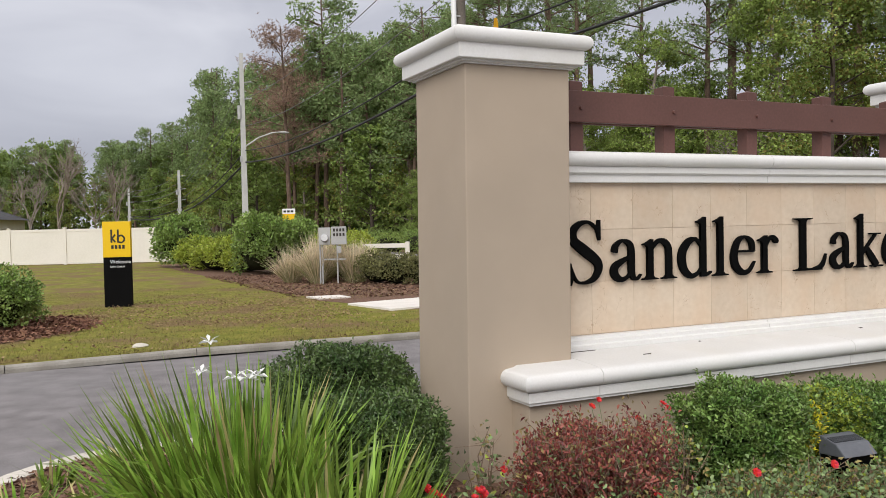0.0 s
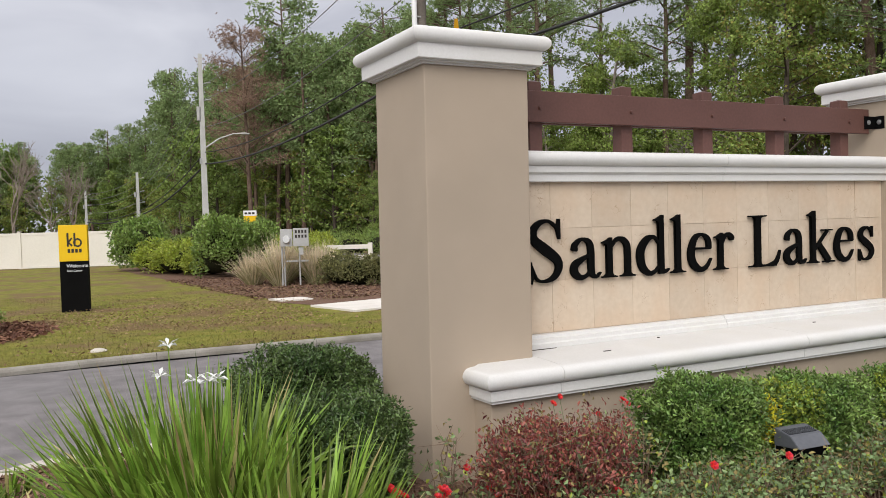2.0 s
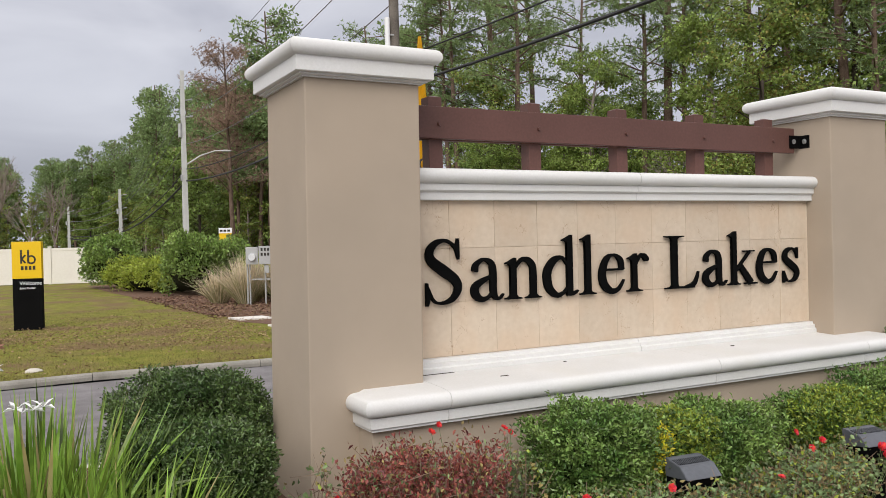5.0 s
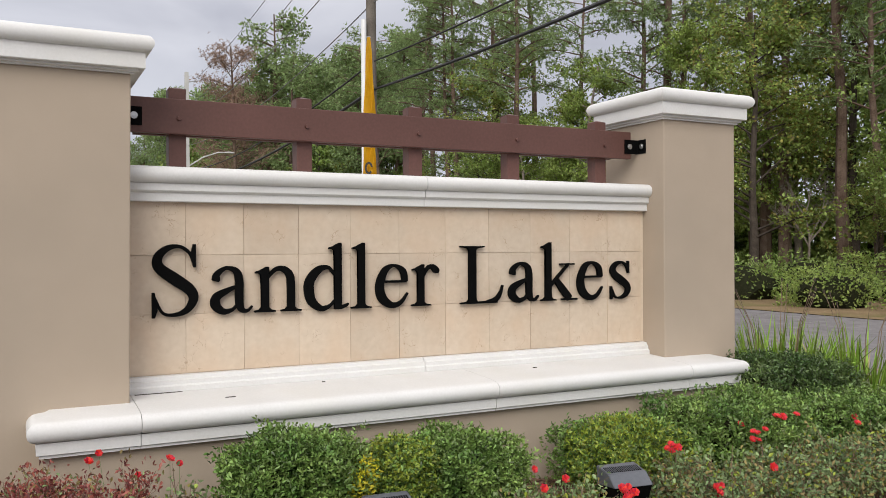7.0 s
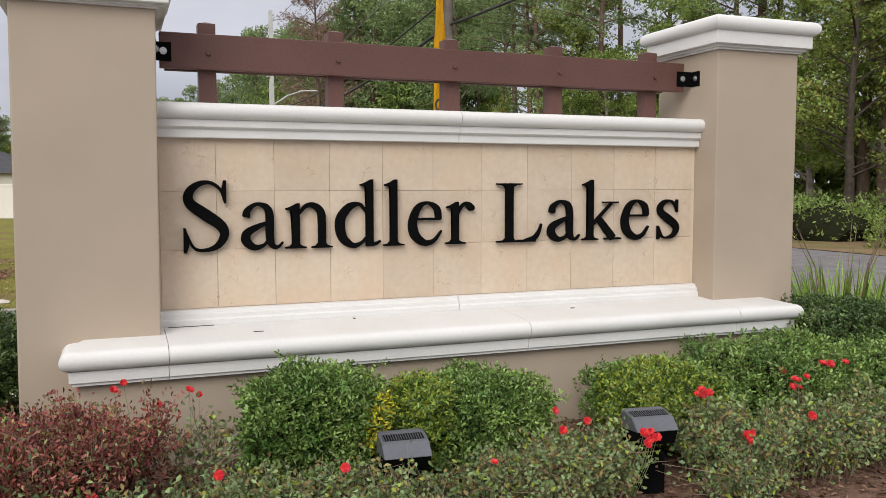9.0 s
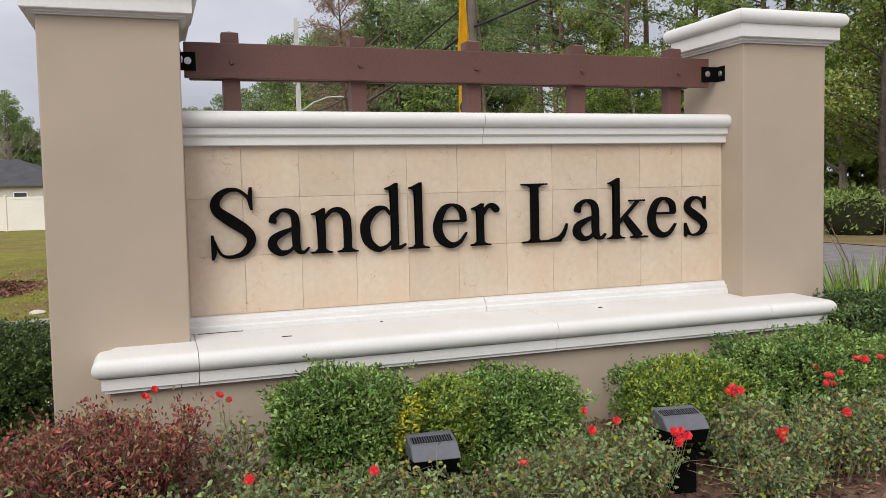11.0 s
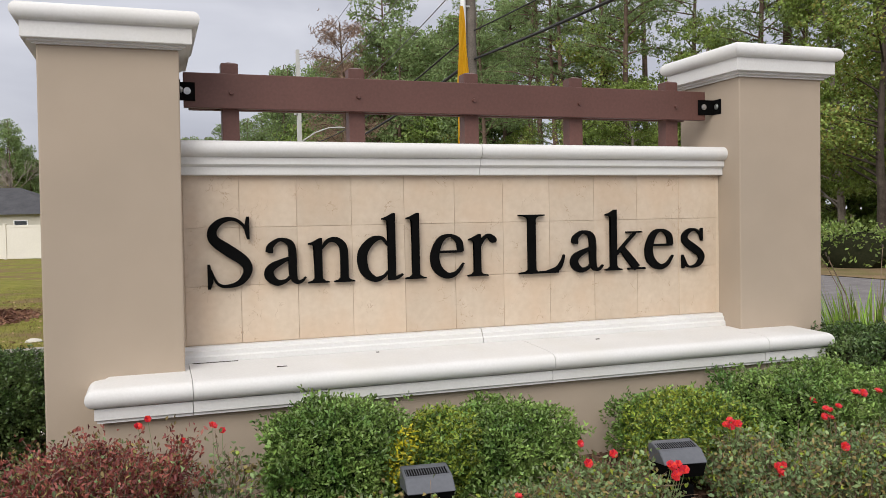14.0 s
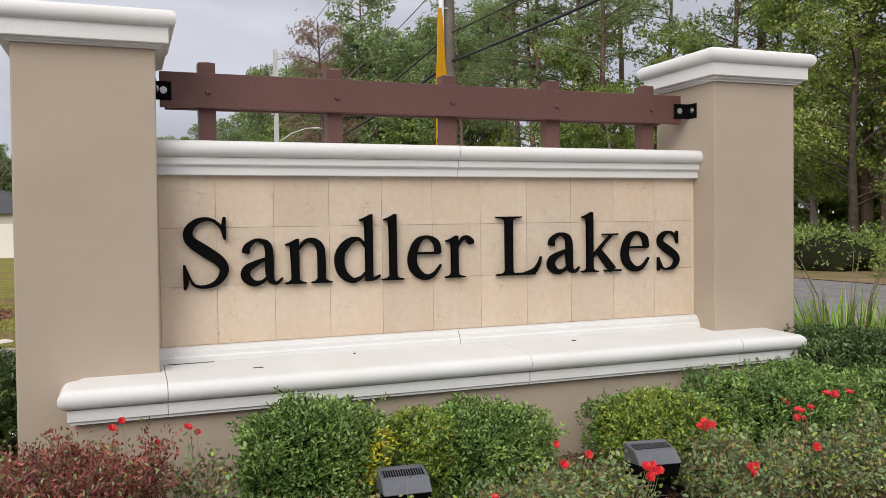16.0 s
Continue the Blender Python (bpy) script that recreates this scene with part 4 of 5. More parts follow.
def mulch_chips():
    rng = np.random.default_rng(5)
    n = 27000
    x, y = rng.uniform(-3.3, 5.2, n), rng.uniform(-1.9, 1.95, n)
    cx = np.clip(x, -2.2, 6.2)
    d = np.sqrt(((x - cx) / 1.1) ** 2 + ((y - 0.03) / 1.86) ** 2)
    ok = (d < 0.98) & ~((x > -0.7) & (x < 4.0) & (y > -0.42) & (y < 0.45))
    x, y = x[ok], y[ok]
    z = np.array([bed_height(a, b) for a, b in zip(x, y)]) + rng.uniform(0.004, 0.016, len(x))
    p = np.stack([x, y, z], axis=1)
    dirs = rng.normal(size=p.shape) * np.array([1, 1, 0.22])
    v, f = leaves(rng, p, dirs, 0.055, 0.018, fold=0.3)
    tagged(part("mulch_chips", raw_mesh("mulch_chips", v, f, M_chip)), "loose brown bark mulch chips", "mulch", kind="stuff")


mulch_chips()


def floodlight(at, turn, tilt, label, sunk=0.0):
    x, y = at
    z0 = bed_height(x, y) - sunk
    root = thing("floodlight", label, "floodlight", (x, y, z0), "sign floodlights", turn=turn)
    bm = boxed(-0.055, 0.055, -0.045, 0.045, -0.03, 0.19, bevel=0.006)
    part("stand", bm, M_black, root, "black square stand")
    bm = boxed(-0.012, 0.012, -0.010, 0.010, 0.19, 0.25, bevel=0.003)
    part("knuckle", bm, M_black, root)
    head = pose(0, 0.0, 0.272, tilt, 0, 0)
    bm = bmesh.new()
    prof = [(-0.086, 0.014), (-0.034, 0.070), (0.052, 0.098), (0.078, 0.102), (0.080, 0.014)]
    a = [bm.verts.new((-0.102, p, q)) for p, q in prof]
    b = [bm.verts.new((0.102, p, q)) for p, q in prof]
    k = len(prof)
    for j in range(k):
        bm.faces.new((a[j], a[(j + 1) % k], b[(j + 1) % k], b[j]))
    bm.faces.new(a[::-1])
    bm.faces.new(b)
    bmesh.ops.recalc_face_normals(bm, faces=bm.faces)
    bmesh.ops.bevel(bm, geom=list(bm.edges), offset=0.003, segments=2, affect="EDGES")
    bmesh.ops.transform(bm, matrix=head, verts=bm.verts)
    hd = part("housing", bm, M_lampgrey, root, "dark grey metal housing")
    low = bmesh.new()
    a, b = [[low.verts.new((sx, p, q)) for p, q in ((-0.079, 0.0135), (0.076, 0.0135), (0.076, -0.05), (-0.044, -0.05))] for sx in (-0.098, 0.098)]
    for j in range(4):
        low.faces.new((a[j], a[(j + 1) % 4], b[(j + 1) % 4], b[j]))
    low.faces.new(a[::-1])
    low.faces.new(b)
    bmesh.ops.recalc_face_normals(low, faces=low.faces)
    bmesh.ops.transform(low, matrix=head, verts=low.verts)
    part("lower_shroud", low, M_black, hd, "black lower shroud")
    vent = head @ pose(0, 0.009, 0.0842, math.degrees(math.atan2(0.028, 0.086)))
    slots = boxed(-0.090, 0.090, -0.026, 0.026, -0.002, 0.0012)
    bmesh.ops.transform(slots, matrix=vent, verts=slots.verts)
    part("vent_recess", slots, M_inkblack, hd, "black vent recess")
    for j in range(17):
        xx = -0.087 + 0.174 * j / 16
        fin = boxed(xx - 0.0013, xx + 0.0013, -0.027, 0.027, -0.002, 0.0045)
        bmesh.ops.transform(fin, matrix=vent, verts=fin.verts)
        part("vent_fin", fin, M_lampgrey, hd)
    pane = boxed(-0.092, 0.092, 0.0815, 0.085, -0.042, 0.092)
    bmesh.ops.transform(pane, matrix=head, verts=pane.verts)
    part("lens", pane, M_glass, hd, "clear glass lens")


floodlight((0.90, -1.24), -5, -5, "dark grey floodlight aimed at the sign, half sunk in roses", 0.03)
floodlight((2.05, -1.36), -8, -7, "dark grey floodlight on a black stand aimed at the sign")


# ---- across the road: lawn, signs, fence, hedges ----
def text_mesh(name, words, size, material, parent, m, label):
    cu = bpy.data.curves.new(name, "FONT")
    cu.body, cu.size, cu.extrude = words, size, 0.002
    ob = new(name, cu)
    me = bpy.data.meshes.new_from_object(ob.evaluated_get(bpy.context.evaluated_depsgraph_get()))
    bpy.data.objects.remove(ob)
    me.materials.append(material)
    o = new(name, me)
    o.parent = parent
    o.matrix_local = m
    return tagged(o, label)


kb = thing("sales_sign", "yellow and black upright sales centre sign on the lawn", "sign", (-1.42, 13.45, 0.0), turn=-14)
kb.scale = (0.87, 0.87, 0.885)
kb_lower = part("lower_panel", boxed(-0.29, 0.29, -0.10, 0.10, -0.02, 1.10, bevel=0.006), M_inkblack, kb, "black lower panel")
kb_upper = part("upper_panel", boxed(-0.293, 0.293, -0.103, 0.103, 1.10, 1.885, bevel=0.006), M_yellowpaint, kb, "yellow upper panel")
# the maker's mark, as plain shapes
for x0, x1, z0, z1 in ((-0.125, -0.085, 1.42, 1.71), (0.015, 0.055, 1.42, 1.71)):
    part("logo_bar", boxed(x0, x1, -0.108, -0.1025, z0, z1), M_inkdark, kb_upper, "dark upright bar")
for s in (1, -1):
    bm = bmesh.new()
    stroke_mesh(bm, [(-0.095, 1.515, 0.036), (-0.02, 1.515 + s * 0.085, 0.036)], -0.108, -0.1025)
    part("logo_bar", bm, M_inkdark, kb_upper, "dark slanting bar")
bm = bmesh.new()
stroke_mesh(bm, [(0.095 + 0.072 * math.cos(a), 1.500 + 0.078 * math.sin(a), 0.036) for a in np.linspace(math.pi, -math.pi, 14)], -0.1078, -0.1025)
part("logo_ring", bm, M_inkdark, kb_upper, "dark ring")
for k in range(4):
    x = -0.115 + 0.078 * k
    part("logo_block", boxed(x, x + 0.052, -0.108, -0.1025, 1.285, 1.365), M_inkdark, kb_upper, "small dark block")
text_mesh("welcome_text", "Welcome", 0.112, M_inkwhite, kb_lower, pose(-0.15, -0.103, 0.965, 90), "white lettering")
text_mesh("sales_text", "Sales Center", 0.062, M_inkwhite, kb_lower, pose(-0.15, -0.103, 0.875, 90), "small white lettering")

meter = thing("electric_meter_stand", "galvanised electric meter and box on a pipe frame", "utility box", (3.95, 16.6, 0.0), turn=-18)
for x in (-0.32, -0.26, 0.12):
    part("pipe", tube(bmesh.new(), [(x, 0.02, -0.05), (x, 0.02, 1.35)], 0.022, 8), M_utility, meter, "grey steel pipe")
part("crossbar", boxed(-0.34, 0.34, 0.03, 0.07, 0.62, 0.66), M_utility, meter, "steel strut")
part("crossbar", boxed(-0.34, 0.34, 0.03, 0.07, 1.18, 1.22), M_utility, meter, "steel strut")
mb = part("meter_can", boxed(-0.35, -0.05, -0.10, 0.03, 1.02, 1.46, bevel=0.01), M_utility, meter, "grey meter can")
bm = bmesh.new()
h = bmesh.ops.create_cone(bm, segments=24, radius1=0.105, radius2=0.085, depth=0.11, cap_ends=True)
bmesh.ops.transform(bm, matrix=pose(-0.20, -0.15, 1.20, 90), verts=h["verts"])
part("meter_dome", bm, M_glass, mb, "glass meter dome")
cab = part("cabinet", boxed(-0.03, 0.36, -0.14, 0.03, 1.02, 1.48, bevel=0.01), M_utility, meter, "grey cabinet")
for r, z in ((0, 1.355), (1, 1.235)):
    for k in range(4):
        x = 0.02 + 0.08 * k
        part("number_bar", boxed(x, x + 0.05, -0.145, -0.1395, z, z + 0.075), M_inkdark, cab, "dark bar")
part("disconnect", boxed(0.10, 0.22, -0.09, 0.03, 0.80, 0.99, bevel=0.008), M_utility, meter, "small grey switch box")

for nm, pts, lb in (("concrete_pad", [(2.42, 10.9), (2.72, 9.42), (7.4, 10.3), (7.4, 11.9)], "pale concrete walk slab in the lawn"),
                    ("small_pad", [(2.2, 12.95), (2.3, 12.35), (2.95, 12.3), (2.9, 12.9)], "small white concrete cover in the lawn")):
    bm = bmesh.new()
    lo = [bm.verts.new((x, y, -0.03)) for x, y in pts]
    hi = [bm.verts.new((x, y, 0.035)) for x, y in pts]
    bm.faces.new(hi)
    for k in range(4):
        bm.faces.new((lo[k], lo[(k + 1) % 4], hi[(k + 1) % 4], hi[k]))
    tagged(part(nm, bm, M_pad), lb, "paving")
bm = bmesh.new()
bmesh.ops.create_icosphere(bm, subdivisions=2, radius=0.095)
for v in bm.verts:
    v.co = Vector((-1.6 + v.co.x * 1.1, 7.2 + v.co.y * 0.8, 0.01 + v.co.z * 0.45)) + Vector((0.02 * noise.noise(v.co * 9), 0, 0.02 * noise.noise(v.co * 8)))
tagged(part("stone", bm, M_islandkerb, smooth=True), "pale flat stone by the kerb", "stone")

# cream fence of panels and posts
fence = thing("vinyl_fence", "cream vinyl privacy fence of plain panels", "fence")
FA, FB = Vector((-46, 55.0, 0)), Vector((2.6, 36.3, 0))
count = 21
for k in range(count + 1):
    p = FA.lerp(FB, k / count)
    ang = math.degrees(math.atan2(FB.y - FA.y, FB.x - FA.x))
    post = part("fence_post", boxed(-0.065, 0.065, -0.065, 0.065, -0.05, 1.66, bevel=0.006), M_vinyl, fence)
    post.matrix_world = pose(p.x, p.y, 0, 0, 0, ang)
    part("post_cap", boxed(-0.075, 0.075, -0.075, 0.075, 1.66, 1.70, bevel=0.01), M_vinyl, post)
    if k < count:
        q = FA.lerp(FB, (k + 1) / count)
        w = (q - p).length
        panel = part("fence_panel", boxed(0.065, w - 0.065, -0.02, 0.02, 0.06, 1.56), M_vinyl, fence)
        panel.matrix_world = pose(p.x, p.y, 0, 0, 0, ang)
        r = part("fence_rail", boxed(0.066, w - 0.066, -0.032, 0.032, 1.50, 1.62, bevel=0.006), M_vinyl, panel)
        part("fence_rail", boxed(0.066, w - 0.066, -0.032, 0.032, 0.02, 0.14, bevel=0.006), M_vinyl, panel)

# short white rail fence
rf = thing("rail_fence", "short white two-rail vinyl fence among shrubs", "fence", (7.2, 19.4, 0.18), turn=-30)
for x in (0.0, -1.9):
    part("rail_post", boxed(x - 0.065, x + 0.065, -0.065, 0.065, -0.05, 0.80, bevel=0.01), M_vinyl, rf)
for z in (0.30, 0.62):
    part("rail", boxed(-1.84, -0.064, -0.025, 0.025, z, z + 0.13, bevel=0.006), M_vinyl, rf)


def shrub(name, label, at, rx, ry, h, material, n, seed, leaf=(0.09, 0.05), z=0.0, group="", patch=None):
    """An unclipped shrub farther off: larger leaves in uneven clumps over a core painted dark as inner shade."""
    rng = np.random.default_rng(seed)
    root = thing(name, label, "shrub", (at[0], at[1], z), group)
    k = 60
    cu = unit(rng.normal(size=(k, 3)))
    cu[:, 2] = np.where(cu[:, 2] < -0.2, rng.uniform(-0.75, 0.3, k), cu[:, 2])
    cu[:, :2] *= np.where(cu[:, 2] < 0.3, 0.9 / np.maximum(np.hypot(cu[:, 0], cu[:, 1]), 0.3), 1.0)[:, None]
    c = cu * rng.uniform(0.62, 0.95, (k, 1)) * np.array([rx, ry, h * 0.52]) + np.array([0, 0, h * 0.46])
    i = rng.integers(0, k, n)
    off = unit(rng.normal(size=(n, 3))) * rng.uniform(0.5, 1.0, (n, 1)) * np.array([rx, ry, h * 0.5]) * 0.30
    p = c[i] + off
    p[:, 2] = np.abs(p[:, 2])
    d = off / max(rx, h) + rng.normal(size=(n, 3)) * 0.12 + np.array([0, 0, 0.1])
    part("foliage", raw_mesh("foliage", *leaves(rng, p, d, *leaf), material), None, root)
    # filler lump, its shade painted in, behind the clumps
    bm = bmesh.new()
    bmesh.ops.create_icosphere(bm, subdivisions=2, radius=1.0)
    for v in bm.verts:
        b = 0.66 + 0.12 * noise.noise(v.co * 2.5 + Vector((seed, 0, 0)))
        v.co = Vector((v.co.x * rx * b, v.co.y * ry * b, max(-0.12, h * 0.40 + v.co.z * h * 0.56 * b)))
    part("core", bm, M_core, root, "solid core painted near-black as inner shade", smooth=True)
    return root


shrub("lawn_shrub", "clipped green shrub in a mulch patch on the lawn", (-3.46, 10.4), 0.76, 0.72, 0.98, M_hedge, 15000, 61, leaf=(0.048, 0.03))
bm = bmesh.new()
ring = [bm.verts.new((-3.9 + 1.95 * math.cos(a) * (1 + 0.1 * math.sin(3 * a)), 10.4 + 1.9 * math.sin(a) * (1 + 0.07 * math.cos(4 * a)), 0.006)) for a in np.linspace(0, 2 * math.pi, 40)[:-1]]
c0 = bm.verts.new((-3.9, 10.4, 0.03))
for k in range(len(ring)):
    bm.faces.new((ring[k], ring[(k + 1) % len(ring)], c0))
tagged(part("mulch_patch", bm, M_mulch), "reddish brown mulch patch on the lawn", "mulch", kind="structure")
bm = bmesh.new()
ring = [bm.verts.new((x, y, 0.006)) for x, y in ((1.4, 33), (1.6, 26), (1.9, 20.5), (2.1, 17.2), (2.05, 15.0), (2.3, 13.4), (2.2, 12.2), (2.7, 10.8), (2.9, 9.6), (4.2, 9.0), (6.4, 10.2), (7.4, 14), (7.4, 24), (7.2, 34))]
bm.faces.new(ring)
tagged(part("mulch_strip", bm, M_mulch), "brown leaf mulch under the hedges", "mulch", kind="structure")
shrub("hedge_shrub", "large glossy green shrub beside the fence", (2.1, 30.5), 1.1, 1.1, 2.1, M_hedge, 9000, 62, leaf=(0.12, 0.07), group="hedge shrubs")
shrub("hedge_shrub", "large dark green shrub behind the tan grasses", (3.5, 22.6), 1.05, 1.05, 2.1, M_hedge, 12000, 63, leaf=(0.09, 0.055), group="hedge shrubs")
shrub("hedge_shrub", "green shrub beside the meter stand", (4.8, 23.0), 0.7, 0.7, 1.8, M_hedge, 8000, 64, leaf=(0.09, 0.055), group="hedge shrubs")
for k, (x, y) in enumerate(((2.4, 27.6), (2.75, 26.4), (3.1, 25.2), (3.5, 24.2))):
    shrub("yellow_hedge", "yellow-green clipped hedge section", (x, y), 1.0, 0.8, 1.2, M_boxlight, 5000, 65 + k, leaf=(0.09, 0.05), group="yellow hedge")
for k, (x, y, h) in enumerate(((5.0, 20.2, 1.35), (5.6, 20.8, 1.35), (5.0, 18.8, 1.15), (6.2, 21.4, 1.3))):
    shrub("yellow_hedge", "yellow-green shrub behind the tan grass", (x, y), 0.8, 0.7, h, M_boxlight, 4500, 75 + k, leaf=(0.08, 0.045), group="yellow hedge")
for k, (x, y) in enumerate(((5.2, 15.4), (5.8, 15.0), (6.4, 14.9), (5.0, 16.1))):
    shrub("low_shrub", "low olive shrub at the edge of the mulch", (x, y), 0.62, 0.5, 0.82, M_olive, 3200, 85 + k, leaf=(0.06, 0.035), group="low shrubs")


def tan_grass(at, h, n, seed, green=0.2):
    rng = np.random.default_rng(seed)
    root = thing("ornamental_grass", "tan feathery ornamental grass clump", "grass clump", (*at, 0), "ornamental grasses")
    for name, m, cnt in (("plume_tuft", M_plume, n), ("green_tuft", M_plumegreen, int(n * green * 2))):
        a = rng.uniform(0, 2 * math.pi, cnt)
        q = np.sqrt(rng.random(cnt))
        base = np.stack([np.cos(a) * q * 0.16, np.sin(a) * q * 0.16, np.full(cnt, -0.02)], axis=1)
        tilt = 0.08 + 0.72 * q * rng.random(cnt)
        d = unit(np.stack([np.cos(a) * np.sin(tilt), np.sin(a) * np.sin(tilt), np.cos(tilt)], axis=1))
        hh = h if name == "plume_tuft" else h * 0.72
        v, f = blades(rng, base, d, hh * rng.uniform(0.65, 1.1, cnt), rng.uniform(0.006, 0.015, cnt), rng.uniform(0.05, 0.35, cnt), segs=4)
        part(name, raw_mesh(name, v, f, m), None, root)


for k, (x, y, h) in enumerate(((3.2, 17.9, 1.05), (3.72, 17.2, 1.5), (4.0, 17.6, 1.45), (4.6, 16.9, 1.35), (4.9, 17.3, 1.2))):
    tan_grass((x, y), h, 620, 90 + k, 0.45)


def lawn_blades():
    """Short turf, thickest by the kerb where single blades can be told."""
    rng = np.random.default_rng(9)
    n = 60000
    y = 6.62 + (rng.random(n) ** 1.7) * 11.5
    x = rng.uniform(-5.5, 4.6, n)
    keep = ~((x > 2.3) & (y > 9.3) & (y < 12.0)) & ~((np.hypot(x + 3.9, y - 10.4) < 1.85)) & (np.hypot(x + 0.8, y - 12.5) > rng.random(n) * 1.5)
    x, y = x[keep], y[keep]
    base = np.stack([x, y, np.full(len(x), -0.004)], axis=1)
    d = unit(np.stack([rng.normal(size=len(x)) * 0.5, rng.normal(size=len(x)) * 0.5, np.ones(len(x))], axis=1))
    v, f = blades(rng, base, d, rng.uniform(0.02, 0.065, len(x)), np.full(len(x), 0.009), np.full(len(x), 0.2), segs=1)
    tagged(part("turf_blades", raw_mesh("turf_blades", v, f, M_blade)), "short green and straw turf", "grass", kind="stuff")


lawn_blades()


def fallen_leaves():
    rng = np.random.default_rng(19)
    n = 1800
    x, y = rng.uniform(-5.5, 4.5, n), 6.6 + rng.random(n) ** 1.3 * 9.0
    keep = (noise_field(x, y) + rng.random(n) * 0.8 > 0.75) & ~((x > 2.3) & (y > 9.3) & (y < 12.0))
    x, y = x[keep], y[keep]
    p = np.stack([x, y, rng.uniform(0.006, 0.03, len(x))], axis=1)
    v, f = leaves(rng, p, rng.normal(size=p.shape) * np.array([1, 1, 0.08]), 0.05, 0.03, fold=0.05)
    n = 5200
    pick = rng.integers(0, 4, n)
    mid = np.array([(-0.7, 12.4), (-1.9, 11.0), (1.6, 11.6), (0.9, 9.4)])[pick]
    q = mid + rng.normal(size=(n, 2)) * np.array([(1.1, 0.8), (1.0, 0.7), (0.6, 0.9), (0.9, 0.5)])[pick]
    q = q[(q[:, 1] > 6.7) & ~((q[:, 0] > 2.2) & (q[:, 1] < 12.0))]
    brown = np.column_stack([q, rng.uniform(0.008, 0.045, len(q))])
    v2, f2 = leaves(rng, brown, rng.normal(size=brown.shape) * np.array([1, 1, 0.2]), 0.042, 0.018, fold=0.1)
    f, v = np.concatenate([f, f2 + len(v)]), np.concatenate([v, v2])
    tagged(part("fallen_leaves", raw_mesh("fallen_leaves", v, f, M_dryfall)), "scattered brown fallen leaves on the lawn", "leaves", kind="stuff")
    n = 5000
    a, q = rng.uniform(0, 2 * math.pi, n), np.sqrt(rng.random(n)) * 1.95
    p = np.stack([-3.9 + q * np.cos(a), 10.4 + q * np.sin(a), rng.uniform(0.012, 0.05, n)], axis=1)
    v, f = leaves(rng, p, rng.normal(size=p.shape) * np.array([1, 1, 0.3]), 0.10, 0.04)
    tagged(part("bark_chips", raw_mesh("bark_chips", v, f, M_redchip)), "reddish bark chips round the lawn shrub", "mulch", kind="stuff")


def strip_chips():
    rng = np.random.default_rng(23)
    n = 7000
    y = 9.2 + rng.random(n) ** 1.4 * 13
    x = np.maximum(1.9, 2.6 - 0.05 * (y - 9)) - 0.35 + rng.random(n) ** 1.25 * 4.6
    p = np.stack([x, y, rng.uniform(0.010, 0.035, n)], axis=1)
    p = p[~((x > 2.1) & (y > 9.1) & (y < 12.1)) & ~((np.abs(x - 2.55) < 0.6) & (np.abs(y - 12.6) < 0.6))]
    v, f = leaves(rng, p, rng.normal(size=p.shape) * np.array([1, 1, 0.2]), 0.085, 0.035)
    tagged(part("leaf_mulch", raw_mesh("leaf_mulch", v, f, M_chip)), "brown leaf and bark mulch below the hedge", "mulch", kind="stuff")


strip_chips()


def noise_field(x, y):
    return 0.5 + 0.5 * np.sin(x * 1.1 + 2 * np.sin(y * 0.6)) * np.cos(y * 0.9 + np.sin(x * 0.8))


fallen_leaves()

# ---- poles, wires, flag ----
POLES = [(7.0, -26.0, 14.5), (9.5, 20.2, 14.8), (11.3, 62.3, 15.2), (11.4, 100.0, 8.6), (8.1, 130.0, 8.0)]


def wire_line(bm, a, b, sag, r, n=18):
    a, b = Vector(a), Vector(b)
    tube(bm, [a.lerp(b, k / n) - Vector((0, 0, sag * 4 * (k / n) * (1 - k / n))) for k in range(n + 1)], r, 5)


def concrete_pole(x, y, h, arm, label):
    root = thing("utility_pole", label, "utility pole", (x, y, 0), "utility poles")
    bm = bmesh.new()
    a, b = 0.22, 0.13
    v = [bm.verts.new((sx * r, sy * r, z)) for r, z in ((a, -0.1), (b, h)) for sx, sy in ((-1, -1), (1, -1), (1, 1), (-1, 1))]
    for k in range(4):
        bm.faces.new((v[k], v[(k + 1) % 4], v[4 + (k + 1) % 4], v[4 + k]))
    bm.faces.new(v[4:])
    part("shaft", bm, M_concretepole, root, "square grey concrete shaft")
    for z in (h - 0.75, h - 2.3, h - 3.6):
        part("insulator_arm", tube(bmesh.new(), [(0.1, 0, z), (0.55, 0, z + 0.1), (0.75, 0, z + 0.12)], [0.05, 0.045, 0.08], 6), M_utility, root, "grey insulator arm")
    part("transformer", tube(bmesh.new(), [(-0.26, -0.1, h * 0.66), (-0.26, -0.1, h * 0.73)], 0.16, 10), M_utility, root, "grey pole-mounted canister")
    part("meter_box", boxed(-0.30, -0.14, -0.2, 0.0, h * 0.44, h * 0.47), M_utility, root)
    if arm:
        la = part("lamp_arm", tube(bmesh.new(), [(0.1, 0, 7.9), (1.2, -0.1, 8.65), (2.3, -0.2, 9.05), (2.9, -0.25, 9.1)], [0.06, 0.055, 0.05, 0.045], 8), M_concretepole, root, "curved street lamp arm")
        bm = bmesh.new()
        bmesh.ops.create_icosphere(bm, subdivisions=2, radius=1.0)
        bmesh.ops.transform(bm, matrix=pose(3.2, -0.28, 9.08) @ Matrix.Diagonal((0.45, 0.16, 0.09, 1)), verts=bm.verts)
        part("lamp_head", bm, M_concretepole, la, "grey cobra street lamp head", smooth=True)


concrete_pole(*POLES[2], True, "tall grey concrete utility pole with a street lamp arm")
concrete_pole(*POLES[3], False, "grey concrete utility pole along the road")
